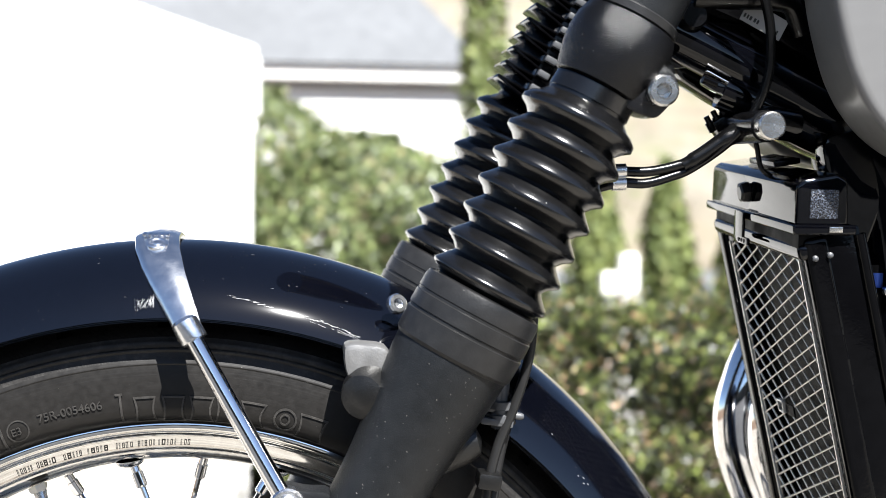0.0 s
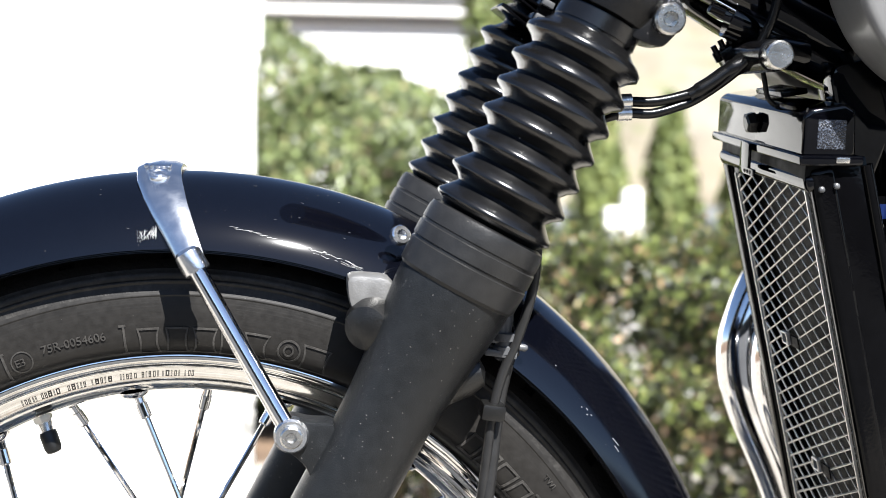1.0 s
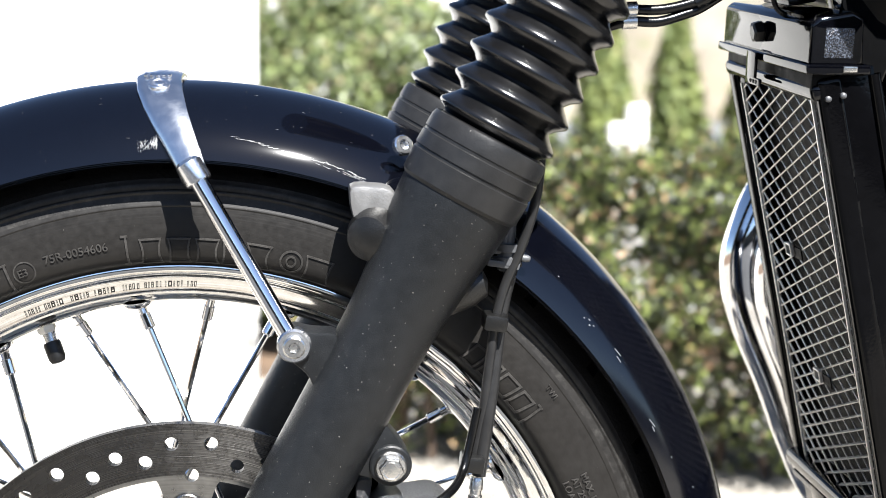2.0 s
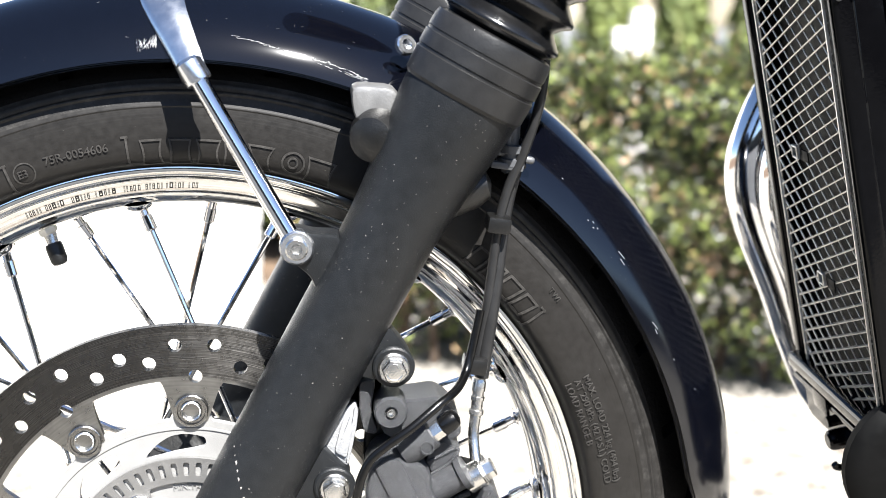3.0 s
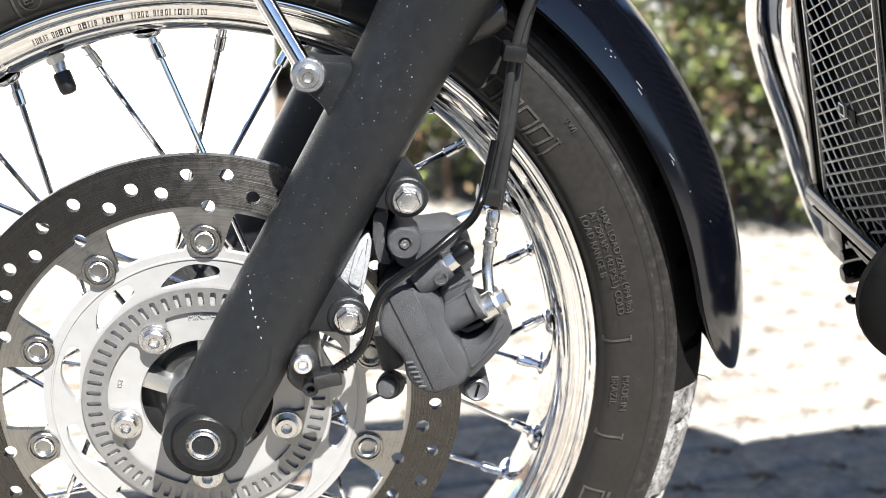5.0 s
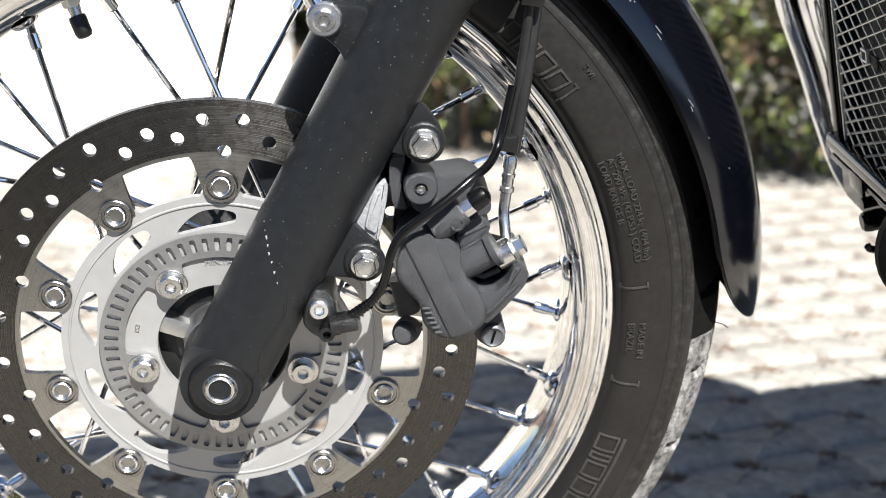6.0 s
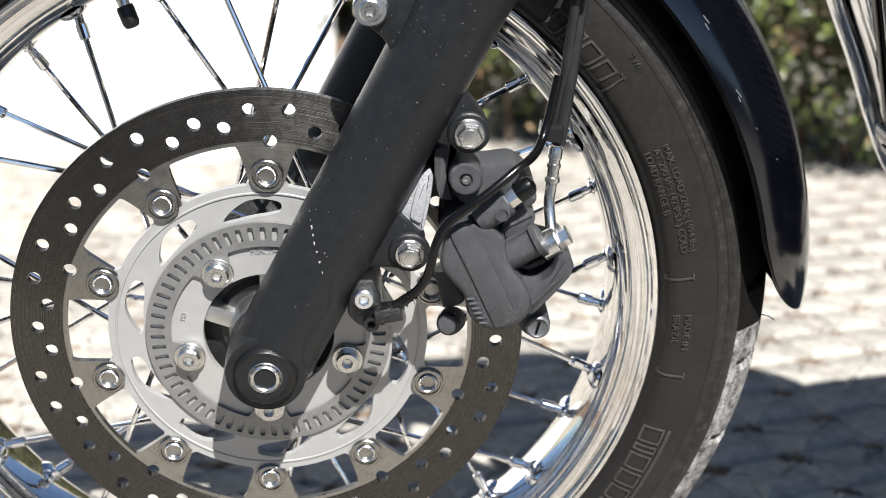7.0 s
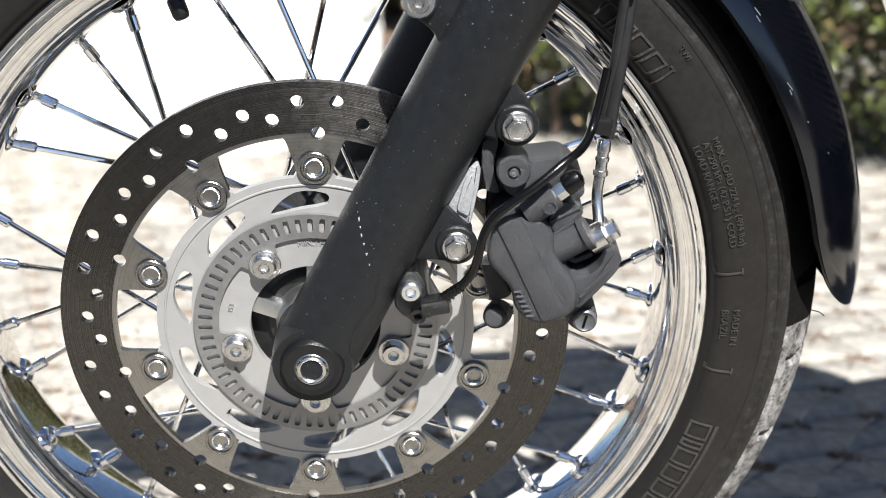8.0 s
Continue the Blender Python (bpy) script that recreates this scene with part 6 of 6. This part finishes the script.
def build_hedge():
    rng = np.random.default_rng(5)
    # the clipped face runs from the pillar towards the bike
    p, q = np.array([0.02, 2.10]), np.array([2.6, 0.88])
    along = (q - p) / np.linalg.norm(q - p)
    back = np.array([-along[1], along[0]])
    back = back if back[1] > 0 else -back
    L, D, H = 2.85, 0.75, 0.66
    hedge = tagged(new("hedge"), "clipped low hedge of small glossy green leaves, a few reddish", "hedge")
    n = 78000
    u = rng.random(n) * L
    h = 0.03 + rng.random(n) ** 0.66 * H
    bump = 0.045 * np.sin(u * 21 + np.sin(h * 17) * 2) + 0.045 * np.sin(h * 31 + u * 13) + 0.035 * np.sin(u * 61 + h * 47) + 0.03 * np.sin(h * 83 - u * 71)
    deep = np.abs(rng.normal(0, 0.10, n)) + 0.18 * np.clip(0.38 - h, 0, 1) / 0.38 + bump + np.clip((h - H + 0.06) * 0.9, 0, 1)
    c = np.stack([p[0] + along[0] * u + back[0] * deep, p[1] + along[1] * u + back[1] * deep, h], axis=1)
    nr = np.tile(np.array([-back[0], -back[1], 0.5]), (n, 1))
    tagged(part("hedge_face", leaf_cloud("hedge_face", c, nr, 0.0084, HEDGE, rng), HEDGE, hedge), kind="stuff")
    n = 36000
    u = rng.random(n) * L
    deep = rng.random(n) * D
    h = H + 0.02 + rng.normal(0, 0.022, n) + 0.02 * np.sin(u * 13) * np.sin(deep * 15)
    c = np.stack([p[0] + along[0] * u + back[0] * deep, p[1] + along[1] * u + back[1] * deep, h], axis=1)
    tagged(part("hedge_top", leaf_cloud("hedge_top", c, np.tile(np.array([0, 0, 1.0]), (n, 1)), 0.0066, HEDGE, rng), HEDGE, hedge), kind="stuff")
    # dark inner twigs
    bm = bmesh.new()
    for k in range(60):
        uu, dd = rng.random() * L, 0.16 + rng.random() * 0.45
        b0 = Vector((p[0] + along[0] * uu + back[0] * dd, p[1] + along[1] * uu + back[1] * dd, -0.018))
        sweep([b0, b0 + Vector((rng.normal(0, 0.05), rng.normal(0, 0.05), 0.3)), b0 + Vector((rng.normal(0, 0.1), rng.normal(0, 0.1), H))], [0.010, 0.007, 0.003], 6, bm)
    tagged(part("hedge_stem_tangle", bm, BARK, hedge), kind="stuff")
    n = 9000
    u, deep, h = rng.random(n) * L, 0.24 + rng.random(n) * (D - 0.26), rng.random(n) * H
    c = np.stack([p[0] + along[0] * u + back[0] * deep, p[1] + along[1] * u + back[1] * deep, h], axis=1)
    tagged(part("hedge_inside", leaf_cloud("hedge_inside", c, rng.normal(0, 1, (n, 3)), 0.02, HEDGE, rng), HEDGE, hedge), kind="stuff")


build_hedge()


def build_tree(name, x, y, height, width, mat, rng, n, leaf, label, category, shape="bush"):
    tree = tagged(new(name), label, category)
    tree.location = (x, y, -0.018)
    bm = bmesh.new()
    sweep([(0, 0, 0), (0.02, 0, height * 0.4), (0, 0.02, height * 0.9)], [width * 0.09 + 0.01, width * 0.06, 0.006], 10, bm)
    for k in range(9):
        a = k * 2.4
        z = height * (0.15 + 0.07 * k)
        sweep([(0.01, 0, z), (math.cos(a) * width * 0.25, math.sin(a) * width * 0.25, z + height * 0.08), (math.cos(a) * width * 0.42, math.sin(a) * width * 0.42, z + height * 0.16)], [0.014, 0.009, 0.004], 6, bm)
    part("trunk", bm, BARK, tree)
    z = rng.random(n)
    a = rng.random(n) * 2 * math.pi
    if shape == "column":
        rad_z = width / 2 * np.sin(np.clip(z, 0.02, 0.99) * math.pi) ** 0.45 * (1.05 - 0.55 * z)
    else:
        rad_z = width / 2 * np.sqrt(np.clip(1 - (2 * z - 0.95) ** 2, 0.03, 1))
    rad_z = rad_z * (1 + 0.16 * np.sin(a * 5 + z * 9) + 0.14 * np.sin(a * 3 - z * 17) + 0.08 * np.sin(a * 11 + z * 31))
    r = rad_z * (1 - 0.45 * rng.random(n) ** 2)
    c = np.stack([np.cos(a) * r, np.sin(a) * r, 0.04 + z * height], axis=1)
    nr = np.stack([np.cos(a), np.sin(a), np.full(n, 0.6)], axis=1)
    tagged(part("crown", leaf_cloud("crown", c, nr, leaf, mat, rng), mat, tree), kind="stuff")
    return tree


rng = np.random.default_rng(11)
build_tree("bush", 0.32, 4.6, 1.45, 1.35, BUSH, rng, 30000, 0.019, "rounded green shrub beyond the white wall", "bush")
build_tree("bush", -0.15, 5.2, 1.75, 1.3, BUSH, rng, 28000, 0.019, "tall green shrub beyond the white wall", "bush")
for cx, cy, ch, cw in ((1.62, 10.5, 5.2, 0.55), (2.42, 9.6, 2.05, 0.62), (3.05, 9.8, 2.1, 0.60), (3.55, 9.4, 1.7, 0.6)):
    tagged(build_tree("cypress", cx, cy, ch, cw, CYPRESS, rng, 5000, 0.05, "slim columnar evergreen in the garden beyond", "tree", "column"), group="columnar evergreens")


def build_pillar():
    """White rendered gate pillar with an overhanging cap; its corner points at the bike."""
    corner = Vector((-0.300, 1.98))
    r1 = Vector((0.254, 0.40))
    l1 = Vector((-0.985, 0.17)) * 1.8
    def prism(grow, z0, z1, bev):
        bm = bmesh.new()
        o = (-(r1.normalized()) - l1.normalized()) * grow
        base = [corner + o, corner + r1 + (r1.normalized() - l1.normalized()) * grow, corner + r1 + l1 + (r1.normalized() + l1.normalized()) * grow, corner + l1 + (l1.normalized() - r1.normalized()) * grow]
        a = [bm.verts.new((p.x, p.y, z0)) for p in base]
        b = [bm.verts.new((p.x, p.y, z1)) for p in base]
        bm.faces.new(list(reversed(a)))
        bm.faces.new(b)
        for i in range(4):
            j = (i + 1) % 4
            bm.faces.new((a[i], a[j], b[j], b[i]))
        bmesh.ops.bevel(bm, geom=list(bm.edges), offset=bev, segments=2, affect="EDGES")
        return bm
    pil = tagged(new("gate_wall", finish(prism(0.0, -0.018, 1.16, 0.006), "gate_wall", WALLM)), "bright white rendered garden wall with an overhanging cap", "wall")
    part("wall_moulding", prism(0.004, 1.118, 1.158, 0.003), WALLM, pil)
    part("wall_cap", prism(0.011, 1.16, 1.312, 0.006), WALLM, pil)
    part("wall_cap_top", prism(0.006, 1.312, 1.336, 0.006), WALLM, pil)


build_pillar()


def build_house():
    h = tagged(new("house"), "white house with a grey roof and white eaves, beyond the garden", "house")
    h.location = (-1.0, 13.0, -0.018)
    part("wall", box((7.0, 4.0, 3.36), pose(-0.6, 2.0, 1.68), 0.02), WALLM, h)
    part("eaves_board", box((7.4, 0.40, 0.15), pose(-0.75, 0.02, 3.445), 0.02), WALLM, h, "white eaves board")
    part("gutter", box((7.2, 0.10, 0.06), pose(-0.75, -0.06, 3.34), 0.02), ROOFM, h)
    bm = bmesh.new()
    v = [bm.verts.new(p) for p in ((-4.6, -0.25, 3.52), (2.98, -0.25, 3.52), (2.40, 2.3, 5.0), (-3.6, 2.3, 5.0), (-4.6, 4.6, 3.52), (2.98, 4.6, 3.52))]
    for f in ((0, 1, 2, 3), (1, 5, 2), (5, 4, 3, 2), (4, 0, 3), (0, 4, 5, 1)):
        bm.faces.new([v[i] for i in f])
    part("roof", bm, ROOFM, h, "grey slate roof")
    part("window", box((1.1, 0.06, 1.2), pose(-2.2, -0.01, 1.6), 0.01), BLACK, h)
    return h


build_house()


def build_far():
    bank = bmesh.new()
    g = 24
    rows = []
    for i in range(g + 1):
        rows.append([bank.verts.new((-30 + 80 * j / g, 16 + 40 * i / g, -0.02 + 19.0 * (i / g) ** 0.85 + 0.5 * math.sin(j * 1.7) * (i / g))) for j in range(g + 1)])
    for a, b in zip(rows, rows[1:]):
        for j in range(g):
            bank.faces.new((a[j], a[j + 1], b[j + 1], b[j]))
    tagged(new("hillside", finish(bank, "hillside", HILLM)), "dry sandy hillside in the distance", "hillside", kind="structure")
    post = tagged(new("garden_post", finish(box((0.108, 0.108, 1.15), None, 0.02), "garden_post", WALLM)), "white garden post beyond the hedge", "post", "white garden posts")
    post.location = (1.863, 6.8, 0.450)
    copy_thing(post, pose(1.979, 6.82, 0.560))
    lane = box((6.0, 3.2, 0.05), pose(4.6, 13.5, 1.15, 12, 0, 0), 0.01)
    tagged(new("lane", finish(lane, "lane", ROOFM)), "pale grey lane running up the slope", "road", kind="structure")


build_far()


# ---- paving ----
def build_paving():
    """Cast pavers in a skewed lattice, their cut corners leaving pockets of soil; the nearest are single pieces, the rest one sheet."""
    rnd = random.Random(9)
    paving = tagged(new("pavement", quad_mesh("pavement", [(-3.5, -0.62, -0.0036), (-0.3, -0.62, -0.0036), (2.6, -2.2, -0.0036), (4.5, -2.2, -0.0036), (4.5, 3.6, -0.0036), (-3.5, 3.6, -0.0036)], [(0, 1, 2, 3, 4, 5)], JOINT)), "pale weathered concrete pavers with sandy pockets between", "paving", kind="structure")
    va, vb = Vector((0.0925, 0.0250)), Vector((-0.0270, 0.0790))
    o = Vector((0.539, 0.613))
    rest_v, rest_f = [], []
    count = 0
    for i in range(-70, 75):
        for j in range(-45, 60):
            c = o + va * (i + 0.5) + vb * (j + 0.5)
            # the unseen front edge slants, so sunlit pavers brighten reflections on the right
            edge = -0.62 - 0.545 * min(max(c.x + 0.3, 0.0), 2.9)
            if not (-3.4 < c.x < 4.4 and edge + 0.06 < c.y < 3.5):
                continue
            # an outline with its four corners cut to different depths
            poly = []
            gap = rnd.uniform(0.982, 0.996)
            for k, (sa, sb) in enumerate(((-1, -1), (1, -1), (1, 1), (-1, 1))):
                cut, slant = rnd.uniform(0.16, 0.40), rnd.uniform(0.7, 1.3)
                first, then = (sa, sb * (1 - cut)), (sa * (1 - cut * slant * 0.9), sb)
                poly += [first, then] if k in (0, 2) else [then, first]
            poly = [tuple((va * u + vb * v) * 0.5 * gap) for u, v in poly]
            pts = rounded(poly[0:2][::-1] + poly[2:4][::-1] + poly[4:6][::-1] + poly[6:8][::-1], 2, 0.3)
            tip = (rnd.uniform(-0.012, 0.012), rnd.uniform(-0.012, 0.012))
            z = rnd.uniform(-0.0018, 0.0)
            v = [(0, 0, z + rnd.uniform(-0.0008, 0.0008))]
            for f, h in ((0.55, 0.0), (0.97, -0.0004), (1.0, -0.0018), (1.0, -0.022)):
                v += [(q[0] * f, q[1] * f, z + q[0] * tip[0] + q[1] * tip[1] + h + rnd.uniform(-0.0009, 0.0009)) for q in pts]
            m = len(pts)
            fc = [(0, 1 + n, 1 + (n + 1) % m) for n in range(m)]
            for b in range(3):
                fc += [(1 + b * m + n, 1 + (b + 1) * m + n, 1 + (b + 1) * m + (n + 1) % m, 1 + b * m + (n + 1) % m) for n in range(m)]
            if -0.30 < c.x < 1.15 and 0.30 < c.y < 1.70 and count < 300:
                count += 1
                me = quad_mesh("paving_stone", v, fc, STONE)
                for p in me.polygons:
                    p.use_smooth = True
                st = new("paving_stone", me)
                st.parent = paving
                st.location = (c.x, c.y, 0)
            else:
                k = len(rest_v)
                rest_v += [(q[0] + c.x, q[1] + c.y, q[2]) for q in v]
                rest_f += [tuple(k + n for n in f) for f in fc]
    me = quad_mesh("paving_stones", rest_v, rest_f, STONE)
    for p in me.polygons:
        p.use_smooth = True
    tagged(part("paving_stones", me, STONE, paving), kind="stuff")
    # soil with crumbs lies in the pockets
    vs, fs = [], []
    for i in range(-40, 45):
        for j in range(-25, 40):
            c = o + va * i + vb * j
            if not (-3.3 < c.x < 4.3 and -0.54 < c.y < 3.4) or rnd.random() < 0.12:
                continue
            k, r = len(vs), rnd.uniform(0.010, 0.019)
            vs.append((c.x, c.y, -0.0012))
            for n in range(10):
                q = r * rnd.uniform(0.6, 1.25)
                vs.append((c.x + 1.35 * q * math.cos(n * 0.628), c.y + 0.8 * q * math.sin(n * 0.628), -0.0038))
            fs += [(k, k + 1 + n, k + 1 + (n + 1) % 10) for n in range(10)]
            if -0.2 < c.x < 1.2 and 0.2 < c.y < 1.6:
                for n in range(6):
                    x, y, q = c.x + rnd.gauss(0, 0.012), c.y + rnd.gauss(0, 0.008), rnd.uniform(0.0012, 0.0034)
                    k = len(vs)
                    vs += [(x - q, y - q * 0.6, -0.0038), (x + q, y - q * 0.7, -0.0038), (x + q * 0.2, y + q, -0.0038), (x, y, -0.0038 + q * 1.6)]
                    fs += [(k, k + 1, k + 3), (k + 1, k + 2, k + 3), (k + 2, k, k + 3)]
    crumb = quad_mesh("soil_crumbs", vs, fs, SOIL)
    tagged(part("soil_crumbs", crumb, SOIL, paving), kind="stuff")


build_paving()
